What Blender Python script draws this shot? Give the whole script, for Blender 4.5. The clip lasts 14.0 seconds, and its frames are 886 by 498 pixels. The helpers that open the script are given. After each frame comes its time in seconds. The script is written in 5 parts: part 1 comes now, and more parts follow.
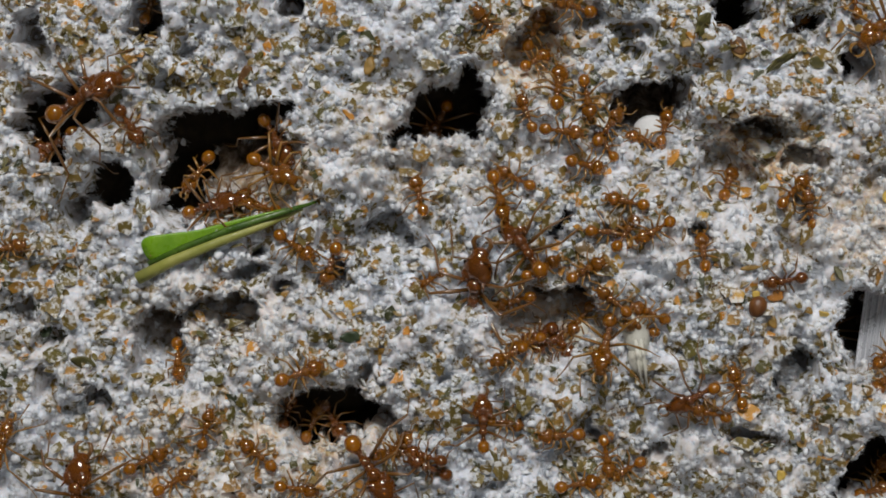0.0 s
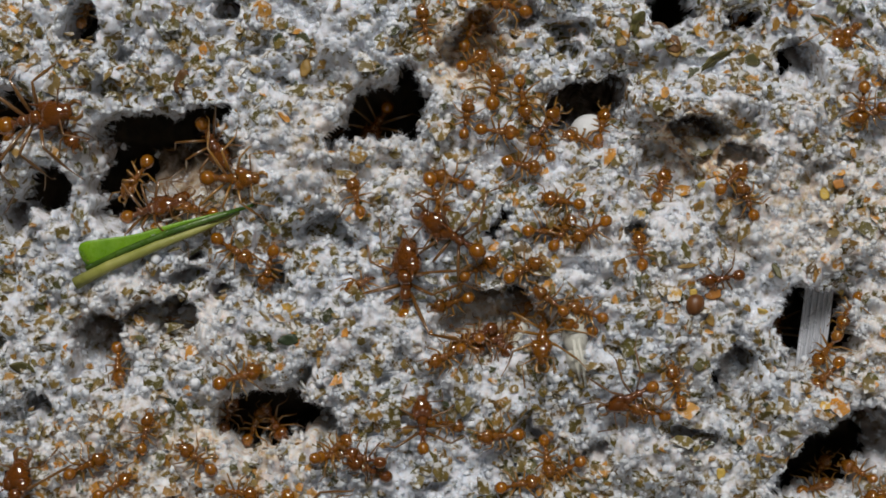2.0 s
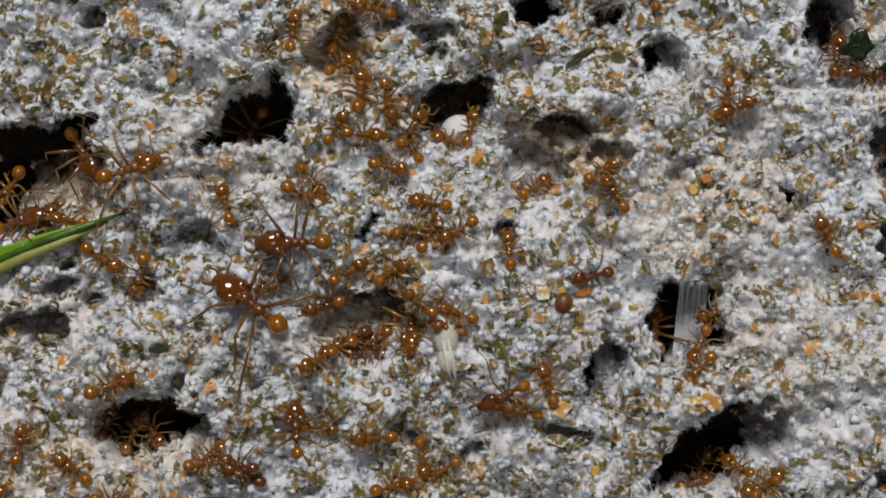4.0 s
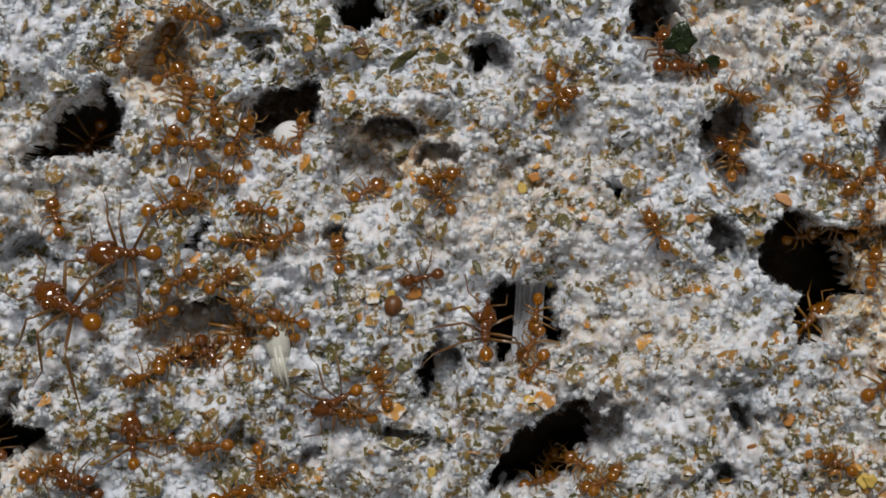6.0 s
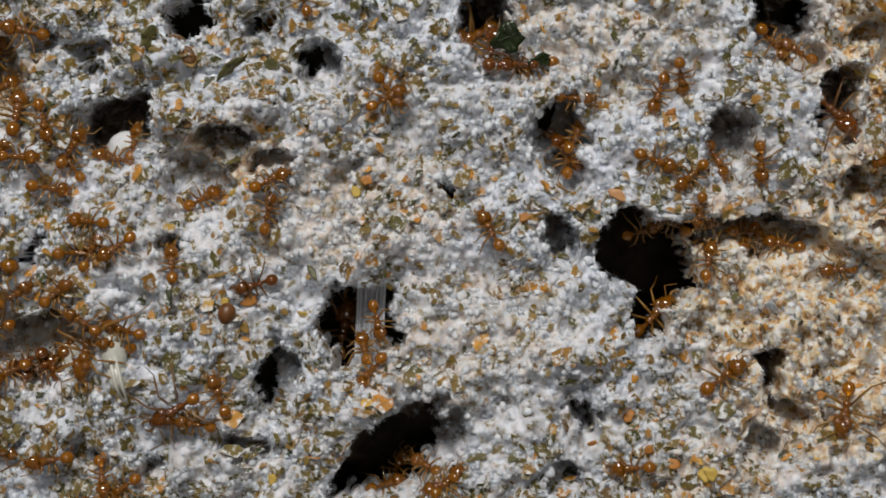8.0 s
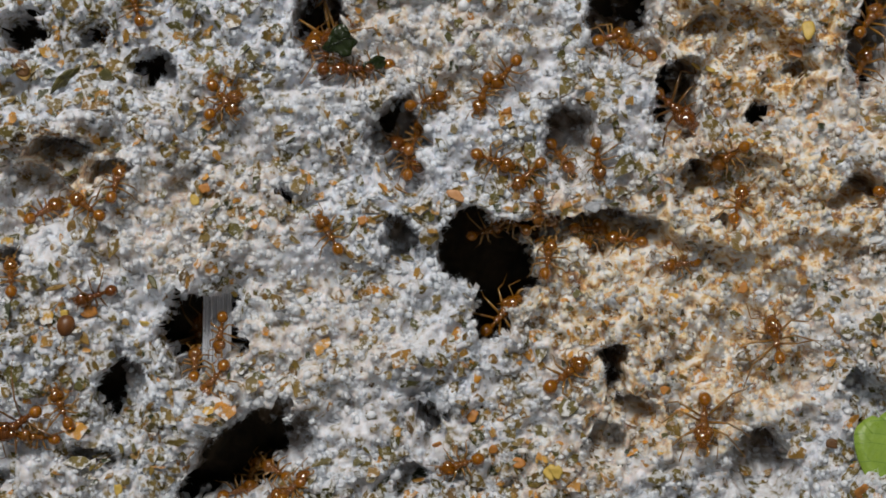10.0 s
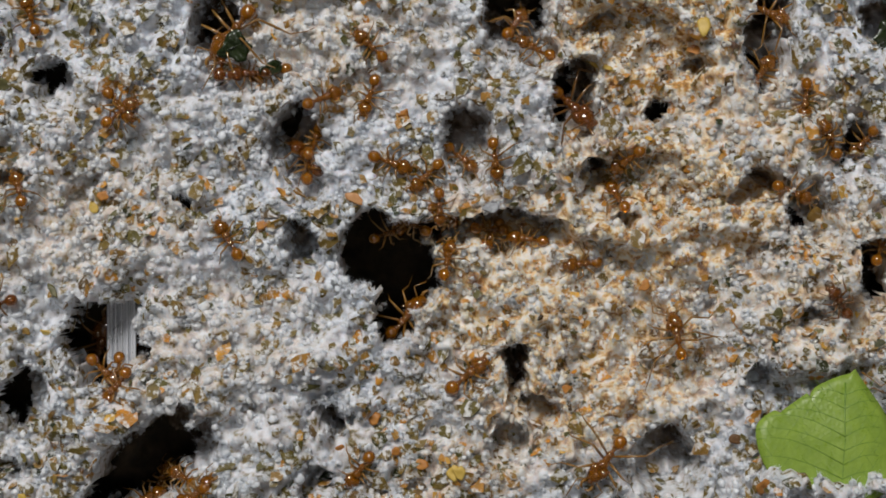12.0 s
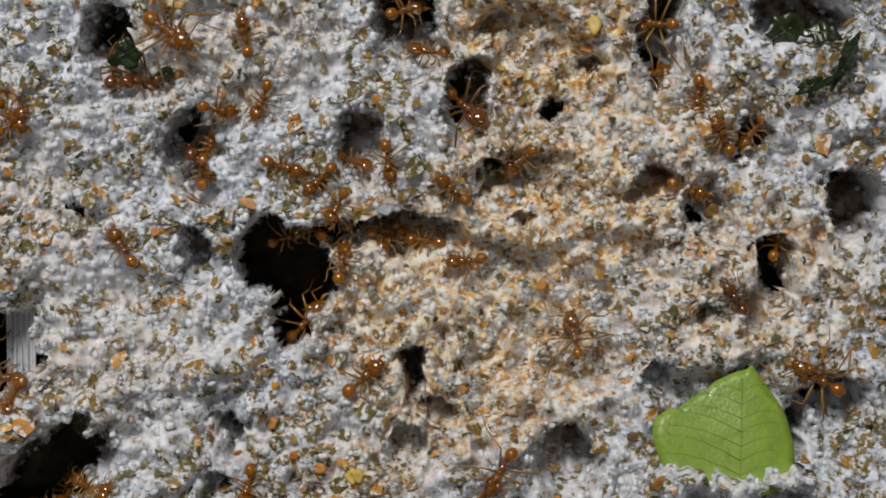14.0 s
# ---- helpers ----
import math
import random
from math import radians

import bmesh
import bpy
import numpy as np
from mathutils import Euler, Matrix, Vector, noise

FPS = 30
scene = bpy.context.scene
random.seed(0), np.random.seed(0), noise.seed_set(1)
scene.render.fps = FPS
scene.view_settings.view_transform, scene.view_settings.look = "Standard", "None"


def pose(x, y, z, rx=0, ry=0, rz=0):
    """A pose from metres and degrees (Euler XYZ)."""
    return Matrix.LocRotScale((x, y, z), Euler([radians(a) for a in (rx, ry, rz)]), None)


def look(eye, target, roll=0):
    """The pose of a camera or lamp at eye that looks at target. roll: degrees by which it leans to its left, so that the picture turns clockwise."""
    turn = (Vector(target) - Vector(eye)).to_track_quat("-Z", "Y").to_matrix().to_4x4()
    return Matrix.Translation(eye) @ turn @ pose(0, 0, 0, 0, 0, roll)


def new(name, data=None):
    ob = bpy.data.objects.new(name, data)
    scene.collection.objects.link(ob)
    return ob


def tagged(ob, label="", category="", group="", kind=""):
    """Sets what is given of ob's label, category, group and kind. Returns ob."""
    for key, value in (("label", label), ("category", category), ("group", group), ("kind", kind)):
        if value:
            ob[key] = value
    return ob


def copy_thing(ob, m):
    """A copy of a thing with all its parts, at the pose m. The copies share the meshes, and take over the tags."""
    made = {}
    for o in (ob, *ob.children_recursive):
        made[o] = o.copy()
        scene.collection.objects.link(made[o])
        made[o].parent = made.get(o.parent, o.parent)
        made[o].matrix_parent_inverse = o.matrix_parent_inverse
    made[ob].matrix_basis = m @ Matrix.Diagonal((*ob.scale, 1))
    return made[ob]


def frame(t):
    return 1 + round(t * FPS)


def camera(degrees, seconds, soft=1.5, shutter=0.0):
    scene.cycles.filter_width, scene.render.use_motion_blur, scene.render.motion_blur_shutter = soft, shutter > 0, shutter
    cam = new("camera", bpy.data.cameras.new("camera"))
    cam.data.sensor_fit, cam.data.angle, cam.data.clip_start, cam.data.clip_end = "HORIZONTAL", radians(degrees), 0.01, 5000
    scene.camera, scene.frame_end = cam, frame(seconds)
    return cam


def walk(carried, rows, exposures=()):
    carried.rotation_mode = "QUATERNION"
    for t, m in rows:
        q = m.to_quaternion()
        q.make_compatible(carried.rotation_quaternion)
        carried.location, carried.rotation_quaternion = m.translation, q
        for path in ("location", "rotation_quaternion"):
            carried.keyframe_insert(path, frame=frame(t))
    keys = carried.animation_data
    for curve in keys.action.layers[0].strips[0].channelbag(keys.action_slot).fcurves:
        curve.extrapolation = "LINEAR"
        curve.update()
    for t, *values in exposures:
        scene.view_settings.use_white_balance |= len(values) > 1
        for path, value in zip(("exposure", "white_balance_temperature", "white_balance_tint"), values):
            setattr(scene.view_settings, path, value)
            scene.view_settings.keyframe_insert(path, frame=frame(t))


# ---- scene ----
cam = camera(30.0, 14.0, soft=1.7)
EYE = 0.045  # height of the first eye over the shelf
ROWS = [  # seconds, x, y, z, roll
    (0.0, 0.00000, -0.09330, -0.00000, -0.00),
    (0.5, 0.00021, -0.09329, -0.00001, 0.03),
    (1.0, 0.00091, -0.09330, 0.00001, 0.15),
    (1.5, 0.00211, -0.09325, 0.00003, 0.38),
    (2.0, 0.00352, -0.09325, 0.00005, 0.65),
    (4.5, 0.01324, -0.09326, -0.00000, 2.44),
    (5.0, 0.01578, -0.09326, -0.00007, 2.91),
    (5.5, 0.01818, -0.09328, -0.00015, 3.37),
    (6.0, 0.02042, -0.09328, -0.00024, 3.81),
    (6.5, 0.02268, -0.09327, -0.00035, 4.20),
    (7.0, 0.02488, -0.09321, -0.00047, 4.62),
    (7.5, 0.02722, -0.09323, -0.00063, 5.07),
    (8.0, 0.02971, -0.09315, -0.00080, 5.53),
    (8.5, 0.03211, -0.09316, -0.00099, 5.96),
    (11.0, 0.04195, -0.09321, -0.00197, 7.82),
    (11.5, 0.04312, -0.09322, -0.00211, 8.05),
    (12.0, 0.04432, -0.09323, -0.00225, 8.28),
    (12.5, 0.04565, -0.09325, -0.00242, 8.52),
    (13.0, 0.04713, -0.09326, -0.00260, 8.79),
    (13.5, 0.04872, -0.09325, -0.00283, 9.11),
    (14.0, 0.05021, -0.09326, -0.00303, 9.35),
]
walk(cam, [(t, pose(x, y, z + EYE, 90, roll, 0)) for t, x, y, z, roll in ROWS])

# ---- light: two soft boxes over and beside the lens in a dim room ----
world = bpy.data.worlds.new("world")
scene.world = world
world.use_nodes = True
world.node_tree.nodes["Background"].inputs[0].default_value = (0.85, 0.92, 1.0, 1)
world.node_tree.nodes["Background"].inputs[1].default_value = 0.035


def softbox(name, eye, target, width, height, watts, tint):
    data = bpy.data.lights.new(name, "AREA")
    data.shape, data.size, data.size_y, data.energy, data.color = "RECTANGLE", width, height, watts, tint
    ob = new(name, data)
    ob.matrix_world = look(eye, target)
    return ob


softbox("soft_box", (-0.01, -0.36, 0.33), (0.023, 0, 0.034), 0.17, 0.12, 1.76, (1.0, 0.98, 0.955))
softbox("soft_box", (0.050, -0.25, 0.010), (0.028, 0, 0.036), 0.07, 0.06, 0.06, (1.0, 0.98, 0.96))
scene.view_settings.exposure = 0.0

# ---- materials ----
MM = 0.001


def material(name):
    m = bpy.data.materials.new(name)
    m.use_nodes = True
    tree = m.node_tree
    return m, tree, tree.nodes["Principled BSDF"]


def node(tree, kind, **values):
    n = tree.nodes.new(kind)
    for key, value in values.items():
        n.inputs[key.replace("_", " ")].default_value = value
    return n


def noise_of(tree, scale, detail=4.0, rough=0.6):
    """Noise in object space, scale in waves per metre."""
    co = tree.nodes.new("ShaderNodeTexCoord")
    n = node(tree, "ShaderNodeTexNoise", Scale=scale, Detail=detail, Roughness=rough)
    tree.links.new(co.outputs["Object"], n.inputs["Vector"])
    return n.outputs["Fac"]


def ramp(tree, fac, *stops):
    r = tree.nodes.new("ShaderNodeValToRGB")
    e = r.color_ramp.elements
    while len(e) < len(stops):
        e.new(0.5)
    for k, (at, colour) in zip(e, stops):
        k.position, k.color = at, (*colour, 1)
    tree.links.new(fac, r.inputs[0])
    return r.outputs[0]


def mix(tree, fac, a, b, blend="MIX"):
    m = tree.nodes.new("ShaderNodeMix")
    m.data_type, m.blend_type = "RGBA", blend
    for socket, value in ((m.inputs[0], fac), (m.inputs[6], a), (m.inputs[7], b)):
        if isinstance(value, bpy.types.NodeSocket):
            tree.links.new(value, socket)
        elif isinstance(value, tuple):
            socket.default_value = (*value, 1)
        else:
            socket.default_value = value
    return m.outputs[2]


def maths(tree, kind, a, b):
    m = tree.nodes.new("ShaderNodeMath")
    m.operation = kind
    for socket, value in ((m.inputs[0], a), (m.inputs[1], b)):
        if isinstance(value, bpy.types.NodeSocket):
            tree.links.new(value, socket)
        else:
            socket.default_value = value
    return m.outputs[0]


def bump(tree, bsdf, fac, strength, distance):
    b = node(tree, "ShaderNodeBump", Strength=strength, Distance=distance)
    tree.links.new(fac, b.inputs["Height"])
    tree.links.new(b.outputs[0], bsdf.inputs["Normal"])


def fungus_material():
    """The comb's own face: leaf pulp under a thin and uneven felt of threads."""
    m, tree, bsdf = material("fungus")
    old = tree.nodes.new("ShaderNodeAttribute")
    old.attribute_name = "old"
    patches = mix(tree, 0.4, noise_of(tree, 1900, 3, 0.6), noise_of(tree, 520, 3, 0.5))
    white = ramp(tree, patches, (0.36, (0.10, 0.08, 0.03)), (0.41, (0.28, 0.24, 0.15)), (0.46, (0.60, 0.60, 0.62)), (0.60, (0.82, 0.84, 0.90)))
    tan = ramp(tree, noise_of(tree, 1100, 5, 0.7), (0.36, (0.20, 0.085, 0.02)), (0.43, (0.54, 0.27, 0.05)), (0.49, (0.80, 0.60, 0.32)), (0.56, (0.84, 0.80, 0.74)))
    bare_shade = tree.nodes.new("ShaderNodeAttribute")
    bare_shade.attribute_name = "bare_shade"
    # brown mixed in by chamber depth: partly comb colour, partly painted shade
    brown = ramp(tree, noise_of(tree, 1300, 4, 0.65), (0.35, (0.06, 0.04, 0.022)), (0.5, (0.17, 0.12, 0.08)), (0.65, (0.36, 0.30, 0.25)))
    base = mix(tree, bare_shade.outputs["Fac"], mix(tree, old.outputs["Fac"], white, tan), brown)
    tree.links.new(base, bsdf.inputs["Base Color"])
    bsdf.inputs["Roughness"].default_value = 0.9
    bsdf.inputs["Specular IOR Level"].default_value = 0.12
    bsdf.inputs["Subsurface Weight"].default_value = 0.7
    bsdf.inputs["Subsurface Radius"].default_value = (0.00026, 0.00022, 0.0002)
    bsdf.inputs["Subsurface Scale"].default_value = 1.0
    bump(tree, bsdf, noise_of(tree, 7500, 4, 0.7), 0.6, 0.0001)
    return m


def mycelium_material():
    """Cottony white tufts, creamier where the comb is old, with thin spots."""
    m, tree, bsdf = material("mycelium")
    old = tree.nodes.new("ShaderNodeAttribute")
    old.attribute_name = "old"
    thin = ramp(tree, noise_of(tree, 2300, 4, 0.65), (0.34, (0.52, 0.51, 0.48)), (0.43, (0.79, 0.83, 0.89)), (0.6, (0.85, 0.90, 0.97)))
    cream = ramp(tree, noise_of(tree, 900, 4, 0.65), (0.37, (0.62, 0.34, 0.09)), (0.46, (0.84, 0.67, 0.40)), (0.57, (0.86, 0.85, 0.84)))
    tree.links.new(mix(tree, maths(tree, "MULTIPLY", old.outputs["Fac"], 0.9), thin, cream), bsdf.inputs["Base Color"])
    bsdf.inputs["Roughness"].default_value = 0.95
    bsdf.inputs["Specular IOR Level"].default_value = 0.08
    bsdf.inputs["Subsurface Weight"].default_value = 1.0
    bsdf.inputs["Subsurface Radius"].default_value = (0.00042, 0.0004, 0.00038)
    bsdf.inputs["Subsurface Scale"].default_value = 1.0
    bump(tree, bsdf, noise_of(tree, 9000, 4, 0.7), 0.7, 0.00008)
    return m


def simple(name, low, high, scale, roughness, relief=0.3, depth=0.00003, specular=0.5, coat=0.0):
    m, tree, bsdf = material(name)
    tree.links.new(ramp(tree, noise_of(tree, scale), (0.3, low), (0.7, high)), bsdf.inputs["Base Color"])
    bsdf.inputs["Roughness"].default_value = roughness
    bsdf.inputs["Specular IOR Level"].default_value = specular
    bsdf.inputs["Coat Weight"].default_value = coat
    bsdf.inputs["Coat Roughness"].default_value = 0.12
    bump(tree, bsdf, noise_of(tree, scale * 6), relief, depth)
    return m


def chip_material(name, *stops):
    """Leaf scraps: one colour a scrap, out of a range."""
    m, tree, bsdf = material(name)
    geo = tree.nodes.new("ShaderNodeNewGeometry")
    info = tree.nodes.new("ShaderNodeObjectInfo")
    one = maths(tree, "FRACT", maths(tree, "ADD", geo.outputs["Random Per Island"], info.outputs["Random"]), 0)
    cover = ramp(tree, noise_of(tree, 2600, 4, 0.65), (0.50, (0, 0, 0)), (0.60, (1, 1, 1)))
    fade = ramp(tree, noise_of(tree, 1800), (0.35, (0.7, 0.7, 0.7)), (0.7, (1.5, 1.4, 1.3)))
    tint = mix(tree, 1.0, ramp(tree, one, *stops), fade, "MULTIPLY")
    tree.links.new(mix(tree, maths(tree, "MULTIPLY", cover, 0.85), tint, (0.74, 0.74, 0.73)), bsdf.inputs["Base Color"])
    bsdf.inputs["Roughness"].default_value = 0.55
    bsdf.inputs["Specular IOR Level"].default_value = 0.35
    bump(tree, bsdf, noise_of(tree, 6000), 0.5, 0.00006)
    return m


def cuticle(name, dark, light, rough=0.14, clear=0.5):
    """Amber cuticle: glossy and a little clear."""
    m, tree, bsdf = material(name)
    tree.links.new(mix(tree, noise_of(tree, 2500), dark, light), bsdf.inputs["Base Color"])
    bsdf.inputs["Roughness"].default_value = rough
    bsdf.inputs["IOR"].default_value = 1.5
    bsdf.inputs["Transmission Weight"].default_value = clear
    bsdf.inputs["Coat Weight"].default_value = 1.0
    bsdf.inputs["Coat Roughness"].default_value = 0.05
    bump(tree, bsdf, noise_of(tree, 7000), 0.3, 0.00002)
    return m


FUNGUS = fungus_material()
MYCELIUM = mycelium_material()
CHIP = chip_material("leaf_scrap", (0.0, (0.035, 0.045, 0.02)), (0.1, (0.10, 0.09, 0.02)), (0.35, (0.14, 0.105, 0.024)), (0.75, (0.19, 0.125, 0.028)), (0.93, (0.28, 0.155, 0.028)), (1.0, (0.48, 0.22, 0.025)))
RIPE = chip_material("ripe_scrap", (0.0, (0.08, 0.05, 0.02)), (0.3, (0.20, 0.115, 0.025)), (0.6, (0.38, 0.19, 0.03)), (0.85, (0.52, 0.23, 0.03)), (1.0, (0.56, 0.36, 0.07)))
AMBER = cuticle("amber_cuticle", (0.36, 0.118, 0.002), (0.51, 0.195, 0.004))
HONEY = cuticle("honey_cuticle", (0.25, 0.08, 0.002), (0.40, 0.145, 0.004))
LIMB = cuticle("limb_cuticle", (0.22, 0.10, 0.011), (0.34, 0.165, 0.02), 0.3, 0.15)
RUST = cuticle("rust_cuticle", (0.16, 0.042, 0.003), (0.30, 0.095, 0.005))
RUST_LIMB = cuticle("rust_limb_cuticle", (0.12, 0.05, 0.006), (0.20, 0.085, 0.01), 0.3, 0.15)
EYE_BLACK = simple("eye", (0.01, 0.006, 0.004), (0.02, 0.01, 0.006), 2000, 0.2)
# comb brown taken near black: the chambers' shade is put into this colour
INSIDE_SHADE = simple("shade_brown_comb", (0.02, 0.014, 0.008), (0.07, 0.045, 0.025), 900, 0.95)
SHELF = simple("shelf", (0.03, 0.03, 0.03), (0.05, 0.05, 0.05), 60, 0.7)

# ---- the fungus garden: an upright comb, with chambers and lumps ----
X0, X1, Z0, Z1, STEP = -28.0, 80.0, -24.0, 17.0, 0.115  # millimetres, about the first eye's axis


def lattice(x, z, scale, seed):
    """Smooth value noise in -1..1."""
    table = np.random.default_rng(seed).uniform(-1, 1, (256, 256))
    u, v = x / scale + 1000.0, z / scale + 1000.0
    i, j = np.floor(u).astype(int), np.floor(v).astype(int)
    a, b = u - i, v - j
    a, b = a * a * (3 - 2 * a), b * b * (3 - 2 * b)
    i, j = i % 256, j % 256
    i1, j1 = (i + 1) % 256, (j + 1) % 256
    return (table[i, j] * (1 - a) + table[i1, j] * a) * (1 - b) + (table[i, j1] * (1 - a) + table[i1, j1] * a) * b


def puffs(x, z, size, seed):
    """Cottony balls side by side: half a ball high at most, in units of the size; some are missing."""
    r = np.random.default_rng(seed)
    jx, jz, big = r.uniform(0, 1, (128, 128)), r.uniform(0, 1, (128, 128)), r.uniform(0.25, 0.72, (128, 128))
    u, v = x / size + 500.0, z / size + 500.0
    i, j = np.floor(u).astype(int), np.floor(v).astype(int)
    best = np.zeros(x.shape)
    for di in (-1, 0, 1):
        for dj in (-1, 0, 1):
            p, q = (i + di) % 128, (j + dj) % 128
            d2 = (u - i - di - jx[p, q]) ** 2 + (v - j - dj - jz[p, q]) ** 2
            best = np.maximum(best, np.sqrt(np.maximum(big[p, q] ** 2 - d2, 0)))
    return best


def clumps(x, z, size, seed):
    """Rounded clumps: 1 at a clump's top, 0 and less in the creases."""
    r = np.random.default_rng(seed)
    jx, jz, top = r.uniform(0, 1, (128, 128)), r.uniform(0, 1, (128, 128)), r.uniform(0.5, 1.0, (128, 128))
    u, v = x / size + 500.0, z / size + 500.0
    i, j = np.floor(u).astype(int), np.floor(v).astype(int)
    best = np.full(x.shape, -2.0)
    for di in (-1, 0, 1):
        for dj in (-1, 0, 1):
            p, q = (i + di) % 128, (j + dj) % 128
            d2 = (u - i - di - jx[p, q]) ** 2 + (v - j - dj - jz[p, q]) ** 2
            best = np.maximum(best, top[p, q] - d2 * 1.3)
    return best


gx, gz = np.arange(X0, X1 + STEP / 2, STEP), np.arange(Z0, Z1 + STEP / 2, STEP)
GX, GZ = np.meshgrid(gx, gz, indexing="ij")
WX = GX + 0.55 * lattice(GX, GZ, 1.5, 1) + 0.28 * lattice(GX, GZ, 0.55, 2) + 0.12 * lattice(GX, GZ, 0.25, 12)
WZ = GZ + 0.55 * lattice(GX, GZ, 1.5, 3) + 0.28 * lattice(GX, GZ, 0.55, 4) + 0.12 * lattice(GX, GZ, 0.25, 13)
DEEP, UNDER, SWELL, OPEN = np.zeros(GX.shape), np.zeros(GX.shape), np.zeros(GX.shape), np.zeros(GX.shape, bool)


def hollow(x, z, rx, rz, turn, depth, soft, through_comb=False):
    """A chamber (or, with a negative depth, a swelling) of the comb at x, z: radii, turn, depth; open into the inside or not."""
    if through_comb:
        rx, rz = rx * 1.14, rz * 1.14  # the tufts on the rim close it again by as much
    c, s = math.cos(radians(turn)), math.sin(radians(turn))
    u, v = WX - x, WZ - z
    e = np.sqrt(((u * c + v * s) / rx) ** 2 + ((v * c - u * s) / rz) ** 2)
    k = np.clip((1.12 - e) / soft, 0, 1)
    k = k * k * (3 - 2 * k)
    if depth < 0:
        np.minimum(SWELL, depth * k, out=SWELL)
    else:
        np.maximum(DEEP, depth * k, out=DEEP)
    if through_comb:
        np.logical_or(OPEN, (e < 1.12) & (k > 0.8), out=OPEN)


def shelter(x, z, rx, rz, turn, depth, soft):
    """A recess that is deepest under its upper lip, with a floor that slopes out to the face below."""
    c, s = math.cos(radians(turn)), math.sin(radians(turn))
    u, v = WX - x, WZ - z
    a, b = (u * c + v * s) / (1.1 * rx), (v * c - u * s) / (1.1 * rz)
    depth *= 1.35
    k = np.clip((1.12 - np.sqrt(a * a + b * b)) / soft, 0, 1)
    k = k * k * (3 - 2 * k) * np.clip(0.72 + 0.5 * b, 0.1, 1)
    np.maximum(DEEP, depth * k, out=DEEP)
    np.maximum(UNDER, depth * k, out=UNDER)


# chambers, x by x
shelter(-24.2, -3.8, 0.77, 0.70, 0, 3.0, 0.50)
shelter(-23.7, 11.6, 0.83, 1.59, 0, 5.0, 0.45)
shelter(-22.9, -8.2, 0.83, 1.02, 0, 3.5, 0.50)
hollow(-22.6, 7.1, 1.47, 1.79, 20, 6.0, 0.30, True)
shelter(-22.1, -5.4, 0.96, 0.77, 0, 2.5, 0.50)
hollow(-21.5, 8.2, 1.28, 0.89, 15, 5.0, 0.35, True)
shelter(-21.1, 1.9, 1.08, 1.08, 30, 3.6, 0.45)
shelter(-20.1, -9.0, 0.70, 0.64, 0, 4.0, 0.45)
hollow(-19.2, 3.4, 1.08, 1.15, 0, 6.0, 0.30, True)
shelter(-16.8, 12.9, 0.83, 1.21, 0, 6.0, 0.40)
hollow(-16.8, 12.8, 0.51, 0.70, 0, 6.0, 0.40, True)
shelter(-16.1, -6.0, 1.47, 2.04, 0, 4.4, 0.40)
hollow(-15.8, -4.3, 0.51, 0.57, 0, 5.0, 0.35, True)
shelter(-15.4, 9.3, 0.96, 0.51, -20, 2.0, 0.60)
hollow(-14.9, 3.7, 1.21, 1.98, 0, 7.0, 0.30, True)
shelter(-14.4, 11.1, 0.64, 0.57, 0, 3.0, 0.50)
hollow(-13.8, 6.5, 2.30, 1.34, 0, 7.0, 0.30, True)
shelter(-12.7, -3.9, 1.72, 1.02, 5, 5.0, 0.36)
shelter(-12.4, 4.5, 3.76, 3.32, 0, 6.5, 0.40)
shelter(-11.3, -1.2, 1.28, 0.57, 15, 3.5, 0.45)
hollow(-10.5, 7.2, 1.75, 0.70, 5, 6.0, 0.30, True)
shelter(-9.1, -2.3, 1.02, 0.77, 0, 4.0, 0.45)
shelter(-8.6, 13.4, 0.64, 0.77, 0, 5.0, 0.45)
hollow(-7.6, -9.6, 1.98, 1.66, 10, 7.0, 0.28, True)
hollow(-6.7, 12.0, 1.66, 0.51, 40, 1.8, 0.80)
shelter(-6.2, -1.9, 0.96, 0.96, 0, 3.0, 0.50)
hollow(-5.9, 9.8, 0.83, 1.28, 60, 1.5, 0.80)
hollow(-5.2, -9.4, 2.30, 1.15, -12, 7.0, 0.28, True)
shelter(-4.0, -7.3, 0.51, 0.77, -30, 3.0, 0.50)
shelter(-3.0, 0.5, 1.21, 1.34, 0, 3.0, 0.45)
shelter(-3.0, -10.7, 1.08, 0.70, -25, 5.0, 0.35)
hollow(-2.0, 6.2, 0.96, 0.57, 25, 7.0, 0.26, True)
hollow(0.4, 7.7, 2.10, 1.53, 25, 7.0, 0.30, True)
hollow(1.6, 8.2, 0.83, 1.85, 0, 7.0, 0.25, True)
shelter(5.3, 11.1, 1.47, 1.98, 0, 3.4, 0.42)
hollow(6.4, 1.4, 0.86, 0.35, 35, 5.0, 0.30, True)
shelter(6.4, -4.5, 2.81, 1.85, -4, 3.4, 0.42)
shelter(6.9, -3.4, 1.91, 0.70, 0, 6.0, 0.36)
shelter(8.2, 12.9, 0.96, 0.96, 0, 3.0, 0.50)
shelter(8.3, -10.5, 1.15, 0.83, 0, 2.5, 0.50)
shelter(10.4, 10.6, 0.77, 0.57, 0, 3.0, 0.50)
shelter(10.6, 11.9, 1.34, 0.83, 0, 2.6, 0.55)
shelter(11.7, 7.4, 2.17, 1.79, 0, 7.0, 0.38)
shelter(12.2, -11.8, 0.77, 0.70, 0, 4.0, 0.45)
shelter(14.5, 0.4, 0.83, 1.21, 0, 3.6, 0.42)
shelter(16.0, 4.0, 1.98, 2.04, 0, 2.6, 0.50)
hollow(17.1, 13.6, 1.15, 0.96, 0, 7.0, 0.30, True)
